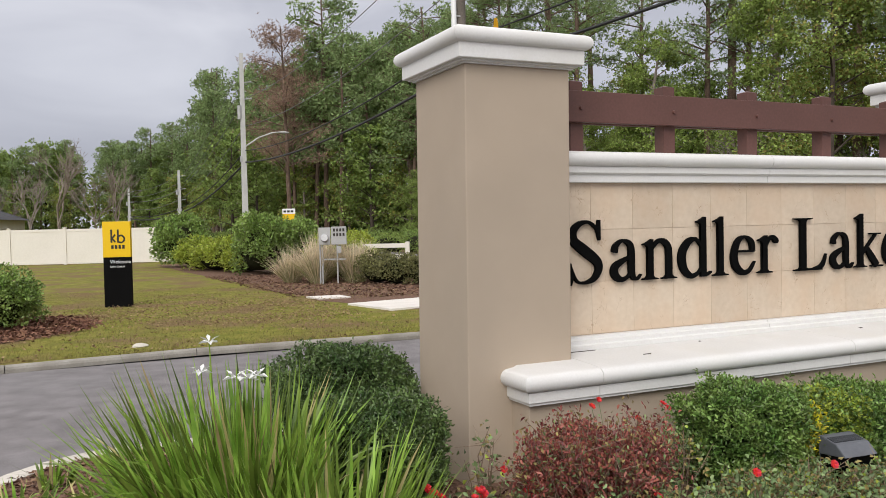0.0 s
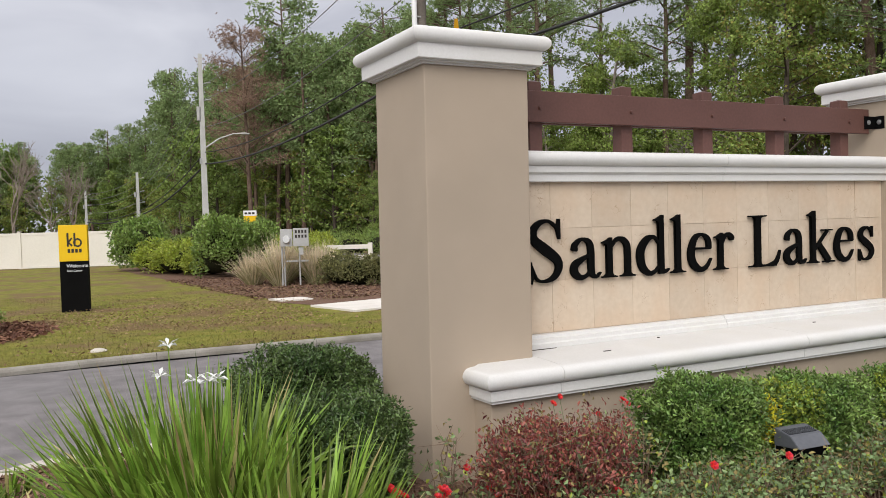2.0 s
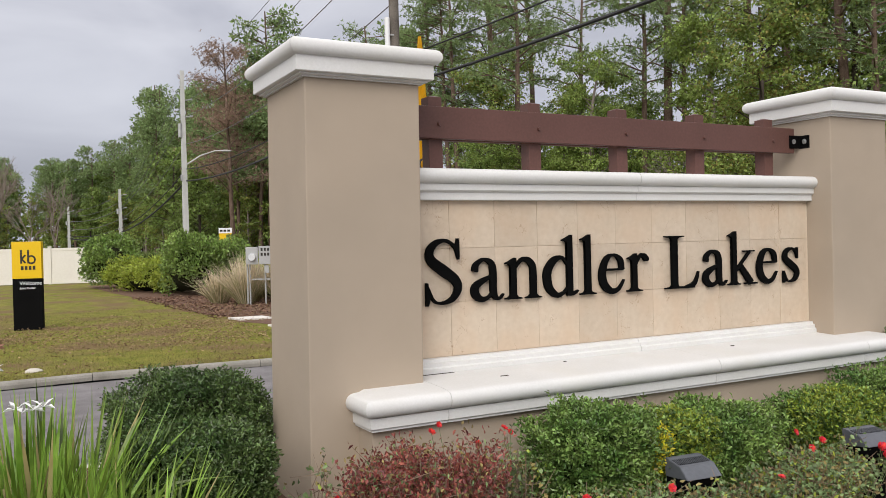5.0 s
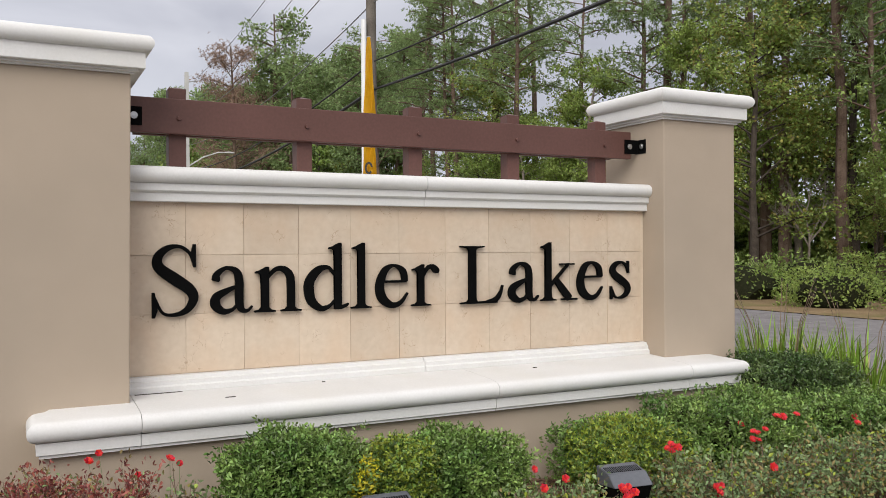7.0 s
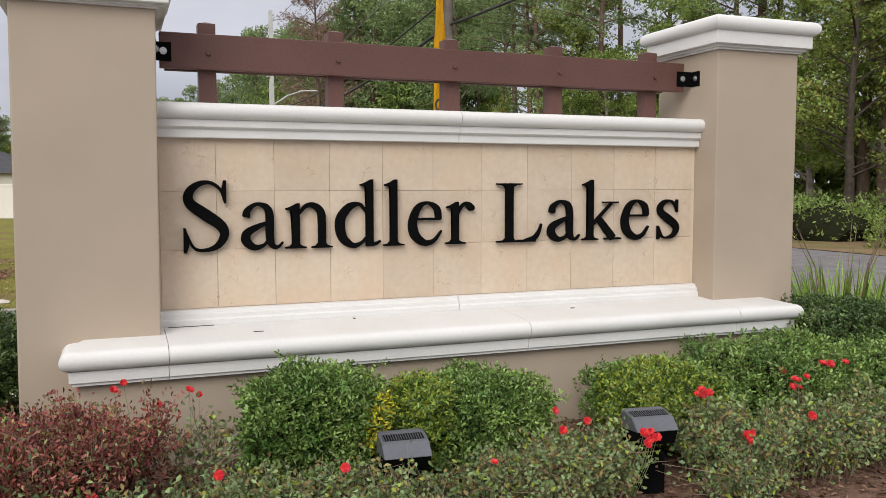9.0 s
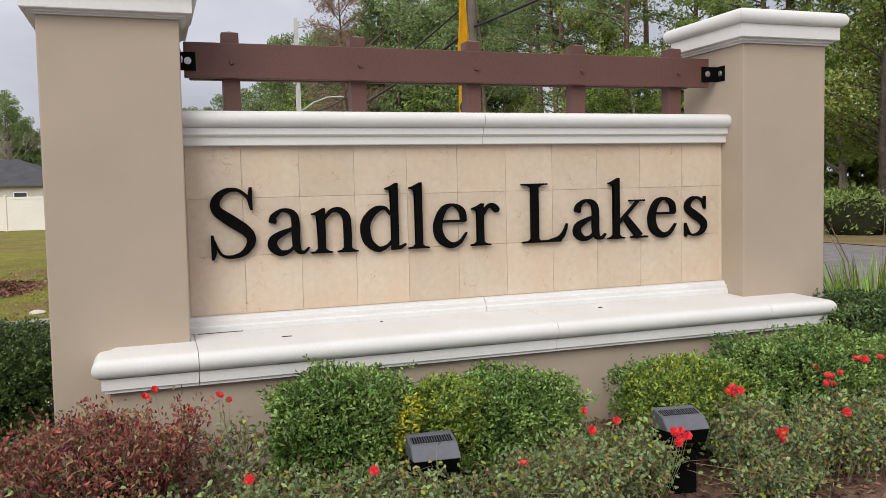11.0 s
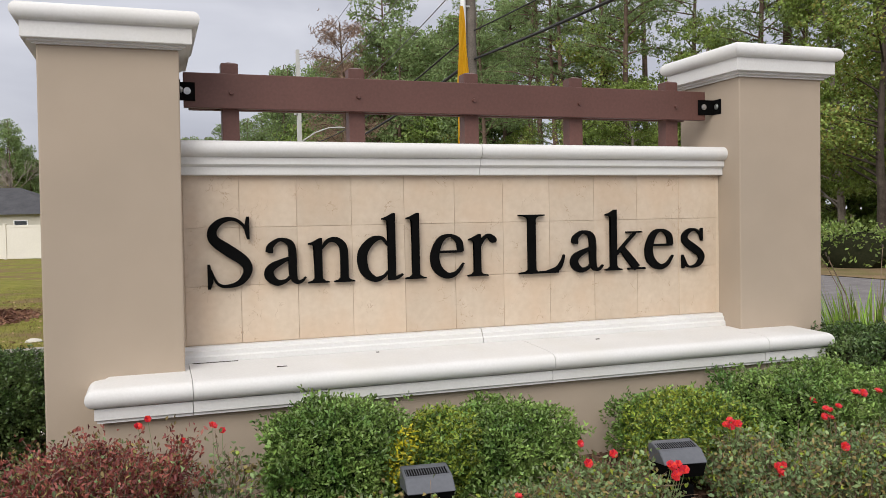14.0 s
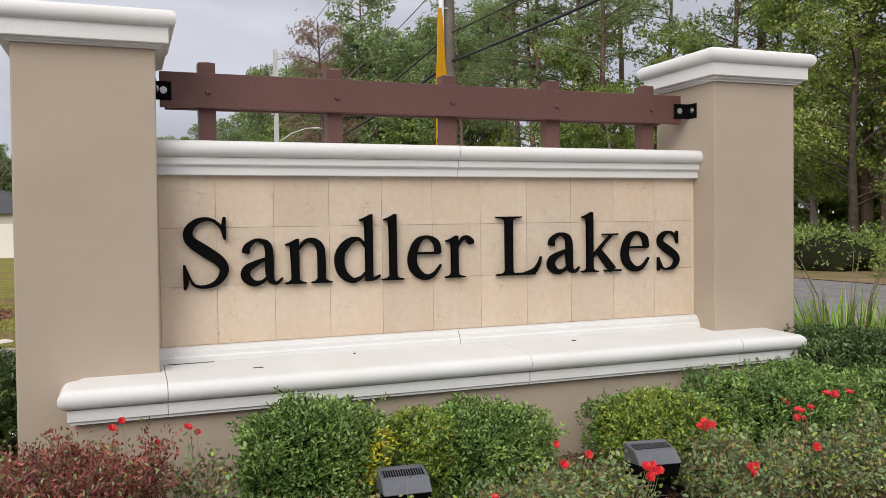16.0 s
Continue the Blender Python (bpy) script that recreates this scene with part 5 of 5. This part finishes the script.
concrete_pole(*POLES[4], False, "distant grey utility pole along the road")
wood = thing("wooden_utility_pole", "dark weathered wooden utility pole with a white conduit", "utility pole", (9.56, 20.2, -0.1), "utility poles")
part("shaft", tube(bmesh.new(), [(0, 0, -0.1), (0, 0, 14.9)], [0.19, 0.14], 14), M_woodpole, wood, "dark round timber shaft", smooth=True)
part("conduit", tube(bmesh.new(), [(-0.30, -0.12, -0.1), (-0.30, -0.12, 8.75)], 0.085, 12), M_inkwhite, wood, "white plastic conduit", smooth=True)
for z in (2.0, 5.0, 8.2):
    part("conduit_strap", boxed(-0.40, 0.0, -0.14, -0.10, z, z + 0.05), M_utility, wood, "steel strap")
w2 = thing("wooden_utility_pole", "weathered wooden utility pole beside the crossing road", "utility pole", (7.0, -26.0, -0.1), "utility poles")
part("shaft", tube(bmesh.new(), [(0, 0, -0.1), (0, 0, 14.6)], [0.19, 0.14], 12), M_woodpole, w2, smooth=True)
LEVELS = ((0.0, 0.010, 1.0, M_wire, "thin bare power wire between the poles"), (-1.6, 0.010, 1.0, M_wire, "thin bare power wire between the poles"), (-3.0, 0.012, 1.1, M_wire, "thin bare power wire between the poles"), (-5.1, 0.012, 1.1, M_wire, "thin telephone wire between the poles"),
          (-7.0, 0.020, 1.0, M_cable, "black telephone cable between the poles"), (-7.9, 0.034, 0.9, M_cable, "thick black bundled cable"))
for drop, r, sag, m, lb in LEVELS:
    bm = bmesh.new()
    for (xa, ya, ha), (xb, yb, hb) in zip(POLES, POLES[1:]):
        s = math.dist((xa, ya), (xb, yb)) / 45
        wire_line(bm, (xa + 0.12, ya, ha - 0.5 + drop * ha / 15), (xb + (0.6 if drop > -2 else 0.12), yb, hb - 0.5 + drop * hb / 15), sag * s * 0.8, r * (1 + yb / 90))
    tagged(part("overhead_wire", bm, m), lb, "cable")

flag = thing("feather_flag", "furled yellow feather flag on a thin pole", "flag", (5.72, 11.0, 0), turn=-25)
part("flag_pole", tube(bmesh.new(), [(0.05, 0.09, -0.05), (0.05, 0.09, 3.0), (0.03, 0.03, 5.6)], [0.016, 0.012, 0.005], 8), M_inkwhite, flag, "thin pale pole")
bm = bmesh.new()
rows, cols = 60, 8
grid = []
for i in range(rows + 1):
    t = i / rows
    z = 5.66 - 4.2 * t
    w = 0.06 + 0.19 * min(1, t * 2.4) ** 0.8 + 0.015 * math.sin(t * 21)
    fold = 0.075 * min(1, t * 3)
    ring = []
    for j in range(cols + 1):
        s = j / cols
        zz = z - 0.10 * s * math.sin(t * 16 + 0.8) * min(1, t * 4)
        ring.append(bm.verts.new((0.03 + (s - 0.45) * w, fold * math.sin(s * 7 + t * 19) * s, zz)))
    grid.append(ring)
for a, b in zip(grid, grid[1:]):
    for j in range(cols):
        bm.faces.new((a[j], a[j + 1], b[j + 1], b[j]))
bmesh.ops.solidify(bm, geom=list(bm.faces), thickness=0.004)
cloth = part("cloth", bm, M_flag, flag, "furled yellow nylon cloth", smooth=True)
bm = bmesh.new()
stroke_mesh(bm, [(0.03 + 0.06 * math.cos(a), 3.05 + 0.10 * math.sin(a), 0.04) for a in np.linspace(0.2, 5.6, 12)], -0.10, -0.09)
part("printed_mark", bm, M_inkdark, cloth, "dark printed mark")
part("printed_mark", boxed(-0.05, 0.09, -0.10, -0.09, 2.72, 2.82), M_inkdark, cloth, "dark printed bar")

ys = thing("roadside_sign", "yellow and white roadside sign beyond the shrubs", "sign", (7.25, 33.5, -0.08), turn=-12)
part("board", boxed(-0.28, 0.28, -0.03, 0.03, 1.55, 2.18, bevel=0.005), M_yellowpaint, ys, "yellow board")
part("board_top", boxed(-0.29, 0.29, -0.035, 0.035, 2.18, 2.42, bevel=0.005), M_inkwhite, ys, "white top panel")
for k in range(3):
    part("text_bar", boxed(-0.24 + 0.16 * k, -0.12 + 0.16 * k, -0.04, -0.034, 2.25, 2.34), M_inkdark, ys, "dark bar")
for x in (-0.26, 0.26):
    part("leg", boxed(x - 0.02, x + 0.02, -0.02, 0.02, -0.05, 1.56), M_inkblack, ys)


def house(at, turn, w, d, eave, ridge, label):
    root = thing("house", label, "house", (*at, 0), "houses behind the fence", turn=turn)
    part("wall", boxed(-w / 2, w / 2, -d / 2, d / 2, -0.1, eave), M_housewall, root, "pale painted wall")
    bm = bmesh.new()
    o = 0.5
    b = [bm.verts.new(c) for c in ((-w / 2 - o, -d / 2 - o, eave), (w / 2 + o, -d / 2 - o, eave), (w / 2 + o, d / 2 + o, eave), (-w / 2 - o, d / 2 + o, eave))]
    t = [bm.verts.new((-w / 2 + d / 2, 0, ridge)), bm.verts.new((w / 2 - d / 2, 0, ridge))]
    for f in ((b[0], b[1], t[1], t[0]), (b[2], b[3], t[0], t[1]), (b[1], b[2], t[1]), (b[3], b[0], t[0])):
        bm.faces.new(f)
    bm.faces.new(b[::-1])
    part("roof", bm, M_shingle, root, "dark grey hipped shingle roof")
    for x in (-w * 0.3, 0.0, w * 0.3):
        win = part("window", boxed(x - 0.6, x + 0.6, -d / 2 - 0.05, -d / 2 - 0.004, 1.0, 2.2), M_inkwhite, root, "white framed window")
        part("pane", boxed(x - 0.52, x + 0.52, -d / 2 - 0.058, -d / 2 - 0.051, 1.08, 2.12), M_window, win, "dark glass")


house((-14.5, 84.0), -14, 17, 11, 2.7, 5.3, "single-storey house with a dark hipped roof")
house((-33.0, 88.0), -20, 17, 11, 2.7, 5.4, "single-storey house with a grey hipped roof behind the fence")


# ---- woods ----
def trunk_limbs(rng, h, r, lean, limb_from, limbs, reach, up=0.35, taper=0.75):
    """A tapered trunk with limbs; returns the bmesh and the limb ends."""
    bm = bmesh.new()
    pts = [Vector((lean[0] * (k / 6) ** 1.5 + rng.normal() * 0.05 * (k > 0), lean[1] * (k / 6) ** 1.5 + rng.normal() * 0.05 * (k > 0), h * k / 6 - 0.15 * (k == 0))) for k in range(7)]
    tube(bm, pts, [r * (1.15 if k == 0 else 1 - 0.78 * k / 6) for k in range(7)], 8)
    ends = []
    for j in range(limbs):
        t = limb_from + (0.98 - limb_from) * (j + rng.random()) / limbs
        i = min(5, int(t * 6))
        p = pts[i].lerp(pts[i + 1], t * 6 - i)
        a = rng.uniform(0, 2 * math.pi)
        ln = reach * (1.15 - taper * (t - limb_from) / (1 - limb_from)) * rng.uniform(0.6, 1.15)
        q = p + Vector((math.cos(a) * ln, math.sin(a) * ln, ln * up * rng.uniform(0.2, 1.5)))
        mid = p.lerp(q, 0.5) + Vector((0, 0, ln * 0.06))
        tube(bm, [p, mid, q], [r * 0.30 * (1.1 - t * 0.7), r * 0.18, r * 0.05], 5, cap=False)
        ends += [(p, mid, q)]
    return bm, ends


def broadleaf(h, crown_r, leaf_mat_, bark, n, seed, low=0.16, leaf=(0.27, 0.15), mix=None):
    """A leafy tree, built once at the origin."""
    rng = np.random.default_rng(seed)
    root = thing("tree", "leafy evergreen tree at the edge of the wood", "tree", (0, 0, 0), "woodland trees")
    bm, ends = trunk_limbs(rng, h * 0.92, 0.016 * h, (rng.normal() * 0.5, rng.normal() * 0.5), low, 34, crown_r, 0.45)
    part("trunk", bm, bark, root, "rough brown trunk and limbs", smooth=True)
    c = []
    for p, m, q in ends:
        c += [np.array(q), np.array(q.lerp(m, 0.5)), np.array(m)]
    c = np.array(c)
    c = np.concatenate([c, c + rng.normal(size=c.shape) * crown_r * 0.16])
    i = rng.integers(0, len(c), n)
    size = rng.uniform(0.45, 1.0, len(c))[i][:, None] * crown_r * 0.25
    off = unit(rng.normal(size=(n, 3))) * rng.random((n, 1)) ** 0.4 * np.array([1, 1, 0.5])
    p = c[i] + off * size
    d = off * 0.8 + rng.normal(size=(n, 3)) * 0.7 + np.array([0, 0, -0.15])
    cut = n if mix is None else int(n * 0.75)
    part("crown", raw_mesh("crown", *leaves(rng, p[:cut], d[:cut], *leaf), leaf_mat_), None, root, "uneven crown of small leaves")
    if mix is not None:
        part("outer_crown", raw_mesh("outer_crown", *leaves(rng, p[cut:], d[cut:], *leaf), mix), None, root, "yellowing outer leaves")
    return root


def pine(h, needle, n, seed, bare=0.5, reach=2.4, leaf=(0.24, 0.056), taper=0.45, up=0.30, puff=0.34, cloud=False, label="tall pine with a bare trunk and tufted crown"):
    rng = np.random.default_rng(seed)
    root = thing("pine_tree", label, "tree", (0, 0, 0), "woodland pines")
    bm, ends = trunk_limbs(rng, h, 0.0125 * h, (rng.normal() * 0.6, rng.normal() * 0.6), bare, 34, reach, up, taper)
    part("trunk", bm, M_bark, root, "plated red-brown pine trunk", smooth=True)
    c = np.array([np.array(p.lerp(q, k)) for p, m, q in ends for k in (0.45, 0.65, 0.82, 1.0)])
    if cloud:
        c = np.array([np.array(p.lerp(q, k)) for p, m, q in ends for k in (0.62, 1.0)])
        i = rng.integers(0, len(c), n)
        off = unit(rng.normal(size=(n, 3))) * rng.random((n, 1)) ** 0.35 * np.array([1, 1, 0.6])
        v, f = leaves(rng, c[i] + off * rng.uniform(0.5, 1.0, len(c))[i][:, None] * puff, off + rng.normal(size=(n, 3)) * 0.6, *leaf)
        part("crown", raw_mesh("crown", v, f, needle), None, root, "rounded tufts of needles")
        return root
    tufts = n // 9
    i = rng.integers(0, len(c), tufts)
    tp = c[i] + rng.normal(size=(tufts, 3)) * np.array([puff, puff, puff * 0.6])
    p = np.repeat(tp, 9, axis=0)
    d = unit(rng.normal(size=(len(p), 3))) + np.array([0, 0, 0.35])
    part("crown", raw_mesh("crown", *needles(rng, p, d, *leaf), needle), None, root, "tufted needle crown")
    return root


def bare_tree(h, seed, label="bare grey winter tree"):
    rng = np.random.default_rng(seed)
    root = thing("bare_tree", label, "tree", (0, 0, 0), "bare trees")
    bm = bmesh.new()

    def grow(p, d, ln, r, level):
        q = p + d * ln
        tube(bm, [p, p.lerp(q, 0.5) + Vector(rng.normal(size=3)) * ln * 0.04, q], [r, r * 0.8, r * 0.6], 5 if level < 2 else 3, cap=False)
        if level < 5:
            for _ in range(3 if level else 4):
                e = (d + Vector(rng.normal(size=3)) * 0.36 + Vector((0, 0, 0.14))).normalized()
                grow(p.lerp(q, rng.uniform(0.55, 1.0)), e, ln * rng.uniform(0.55, 0.78), r * 0.64, level + 1)

    grow(Vector((0, 0, -0.1)), Vector((0, 0, 1)), h * 0.26, h * 0.0095, 0)
    part("branchwork", bm, M_barkgrey, root, "fine bare grey branches")
    return root


rngw = random.Random(4)
KINDS = [
    broadleaf(13.0, 3.6, M_oak, M_barkdark, 11800, 101, mix=M_autumn, leaf=(0.175, 0.115)),
    broadleaf(11.5, 3.3, M_oak, M_barkgrey, 11500, 102, low=0.12, leaf=(0.17, 0.11)),
    broadleaf(14.5, 3.8, M_oakdark, M_barkdark, 11000, 103, low=0.15, leaf=(0.175, 0.115)),
    broadleaf(9.5, 3.0, M_oakdark, M_barkdark, 10500, 104, low=0.08, mix=M_oak, leaf=(0.165, 0.105)),
]
FAR = [broadleaf(13.0, 3.4, M_oak, M_barkgrey, 3700, 105, mix=M_autumn, leaf=(0.36, 0.23)),
       broadleaf(12.0, 3.4, M_oakdark, M_barkdark, 3700, 106, low=0.10, leaf=(0.36, 0.23))]
PINES = [pine(21, M_needle, 11700, 111, bare=0.50, reach=2.8), pine(18, M_needle, 11700, 112, bare=0.42, reach=3.0), pine(23, M_needle, 11700, 113, bare=0.54, reach=2.8)]
FARPINES = [pine(20, M_needle, 3400, 115, bare=0.38, reach=2.7, leaf=(0.42, 0.20), taper=0.5, puff=1.15, cloud=True), pine(22, M_needle, 3400, 116, bare=0.44, reach=2.8, leaf=(0.42, 0.20), taper=0.4, puff=1.2, cloud=True)]
RUST = pine(19.2, M_rust, 27000, 118, bare=0.32, reach=4.0, leaf=(0.24, 0.036), taper=0.72, up=0.55, puff=0.5, label="rust-brown cypress with fine feathery crown")
BARE = [bare_tree(10, 121), bare_tree(8, 122)]
EDGE = [(26.6, 4), (27.0, 10), (26.5, 24), (24.5, 40), (21.5, 56), (20.0, 72), (19.0, 92), (17, 112), (13, 134), (2, 150), (-14, 154), (-36, 148)]


def along(s):
    """A point at s metres along the wood's edge and the way into the wood."""
    for a, b in zip(EDGE, EDGE[1:]):
        ln = math.dist(a, b)
        if s <= ln:
            d = Vector((b[0] - a[0], b[1] - a[1], 0)) / ln
            return Vector((a[0], a[1], 0)) + d * s, Vector((d.y, -d.x, 0))
        s -= ln
    return None


placed = set()


OPENINGS = [(31.0, 30.5), (29.7, 18.5), (34.0, 27.0)]     # lone tall pines stand free here


def stand(ob, x, y, turn, size, free=True):
    if free and ob in KINDS and any(abs((x + 1.3) * (b + 4.3) - (y + 4.3) * (a + 1.3)) / math.hypot(a + 1.3, b + 4.3) < 1.7 and math.hypot(x, y) < math.hypot(a, b) + 1 for a, b in OPENINGS[:2]):
        size *= 0.5
    low = -0.4 * size if ob.name.startswith("undergrowth") else -0.1
    m = pose(x, y, low, 0, 0, turn) @ Matrix.Diagonal((size, size, size * rngw.uniform(0.92, 1.1), 1))
    if ob.name not in placed:
        placed.add(ob.name)
        ob.matrix_basis = m
        return ob
    c = copy_thing(ob, pose(x, y, low, 0, 0, turn))
    c.scale = m.to_scale()
    return c


s = 0.0
while True:
    e = along(s)
    if e is None:
        break
    p, w = e
    dist = p.length
    if dist < 62:
        for row in range(2):
            q = p + w * (1.0 + row * 4.5 + rngw.uniform(-1.2, 1.6)) + Vector((rngw.uniform(-1, 1), rngw.uniform(-1.5, 1.5), 0))
            k = rngw.choice((0, 1, 3) if row == 0 else (0, 1, 1, 2))
            size = rngw.uniform(0.82, 1.12) * (1.08 if row else 0.92)
            thin = p.y > 25.0           # past the dense corner the broadleaves are lower and pine trunks show
            stand(KINDS[k], q.x, q.y, rngw.uniform(0, 360), size * (rngw.uniform(0.45, 0.85) if thin else 1.0))
        q = p + w * rngw.uniform(10.0, 17.0)
        turn = rngw.uniform(0, 360)
        if thin or rngw.random() < 0.85:
            stand(FAR[1], q.x, q.y, turn, rngw.uniform(0.4, 0.75) if thin else 1.0)
    else:
        q = p + w * rngw.uniform(0.0, 2.5) + Vector((rngw.uniform(-1, 1), rngw.uniform(-1.5, 1.5), 0))
        stand(FAR[rngw.randrange(2)], q.x, q.y, rngw.uniform(0, 360), rngw.uniform(0.6, 0.95))
        q = p + w * rngw.uniform(5.0, 9.0)
        stand(FAR[1], q.x, q.y, rngw.uniform(0, 360), rngw.uniform(0.9, 1.15) * (1.25 if p.y > 125 else 1))
    lower = 0.88 if p.y > 125 else 1.0
    for near, deep, chance in ((2.0, 8.0, 0.95), (6.0, 13.0, 0.6 if dist < 62 else 1.0), (1.0, 5.0, 0.0 if dist < 50 else 0.8)):
        if rngw.random() < chance:
            q = p + w * rngw.uniform(near, deep) + Vector((rngw.uniform(-1, 1), rngw.uniform(-2, 2), 0))
            stand(PINES[rngw.randrange(3)] if dist < 58 else FARPINES[rngw.randrange(2)], q.x, q.y, rngw.uniform(0, 360), rngw.uniform(0.78, 1.06) * lower)
    s += rngw.uniform(3.2, 4.6) if dist < 62 else rngw.uniform(3.8, 5.0)
for k, (x, y) in enumerate(OPENINGS):
    stand(PINES[k], x, y, 40 * k, 1.2, False)
for k, (x, y, sc) in enumerate(((26.4, 38.5, 0.95), (28.0, 43.5, 1.0), (30.0, 46.5, 1.05), (25.2, 45.0, 0.9))):
    stand(PINES[k % 3], x, y, 77 * k, sc)
stand(KINDS[0], 26.6, 41.5, 15, 1.15)
for k, x, y, sc in ((1, 27.2, 33.4, 1.02), (0, 28.6, 37.0, 0.85), (1, 26.2, 36.6, 0.8), (3, 30.5, 33.5, 1.1), (1, 30.0, 42.0, 0.95)):
    stand(KINDS[k], x, y, 61 * y, sc, False)
stand(RUST, 16.9, 70.0, 0, 1.03)
stand(RUST, 19.0, 76.0, 120, 0.86)
stand(FAR[1], 14.4, 84.0, 30, 0.95)
stand(FAR[1], 16.2, 80.0, 80, 0.9)
for k, (x, y, sc) in enumerate(((-2.0, 84, 1.5), (-7.0, 88, 1.25), (-13, 92, 1.3), (1.5, 90, 1.4), (4.5, 104, 1.4), (-19, 90, 1.3), (-4.5, 92, 1.3))):
    stand(BARE[k % 2], x, y, rngw.uniform(0, 360), sc)
# leafless understorey between the pine trunks
for k, (x, y, sc) in enumerate(((30.5, 28.0, 1.1), (33.0, 32.0, 1.3), (29.0, 34.5, 1.0), (32.5, 37.0, 1.2), (28.5, 48.0, 1.2), (26.5, 52.0, 1.1), (33.5, 24.5, 1.2), (30.0, 20.5, 1.0))):
    stand(BARE[k % 2], x, y, 53 * k, sc)

# undergrowth along the edge of the wood
UNDER = [shrub("undergrowth", "tangled green undergrowth at the edge of the wood", (0, 0), 1.5, 1.3, 1.6, m, 1350, sd, leaf=(0.115, 0.06), group="undergrowth")
         for m, sd in ((M_oakdark, 131), (M_oak, 132), (M_hedge, 133))]
s = 0.0
while along(s) is not None:
    p, w = along(s)
    if p.length < 120:
        for off in ((-9.2, -7.6), (-7.4, -5.0), (-3.5, -0.5)) if p.x > 22 else ((-3.4, -1.8), (-1.6, 0.2)):
            q = p + w * rngw.uniform(*off)
            stand(UNDER[rngw.randrange(3)], q.x, q.y, rngw.uniform(0, 360), rngw.uniform(0.65, 1.15))
        q = p + w * rngw.uniform(3, 12)
        stand(UNDER[0], q.x, q.y, rngw.uniform(0, 360), rngw.uniform(0.9, 1.5) * (1.6 if p.y > 45 else 1.0))
    s += rngw.uniform(2.2, 3.2)

def distant_woods():
    """A deep bank of foliage that closes the gaps between the trunks."""
    rng = np.random.default_rng(77)
    ln = sum(math.dist(a, b) for a, b in zip(EDGE, EDGE[1:]))
    n = 15000
    ss = rng.uniform(0, ln - 0.5, n)
    p = np.empty((n, 3))
    for i, v in enumerate(ss):
        e, w = along(v)
        q = e + w * (15.0 if e.y < 120 else 10.0)
        p[i] = q.x, q.y, 0
    top = np.where(p[:, 1] > 120, 11.0, np.where(p[:, 1] > 25, 4.5, 8.0)) + 1.4 * np.sin(ss * 0.21) + 0.9 * np.sin(ss * 0.83 + 1)
    p[:, 2] = rng.random(n) ** 0.85 * top
    p[:, :2] += rng.normal(size=(n, 2)) * 1.0
    d = rng.normal(size=(n, 3)) + np.array([-0.5, -0.3, 0.3])
    tagged(part("distant_woods", raw_mesh("distant_woods", *leaves(rng, p, d, 1.0, 0.6), M_oakdark)), "dense dark green woodland behind the trees", "woods", kind="stuff")


distant_woods()

# ---- stone tiles of the sign panel ----
tile_mesh = finish(boxed(-0.1509, 0.1509, 0.0, 0.010, -0.1524, 0.1524, bevel=0.0012), "tile", M_tile)
edge_mesh = finish(boxed(-0.1415, 0.1415, 0.0, 0.010, -0.1524, 0.1524, bevel=0.0012), "tile", M_tile)
for row in range(3):
    for col in range(11):
        x = -0.0215 + 0.3035 * (col + 0.5)
        z = 0.819 + 0.3065 * (row + 0.5) - 0.001
        part("tile", edge_mesh if col in (0, 10) else tile_mesh, None, sign, at=pose(x + (0.009 if col == 0 else -0.006 if col == 10 else 0), -0.0035 + rngw.uniform(-0.0006, 0.0006), z))
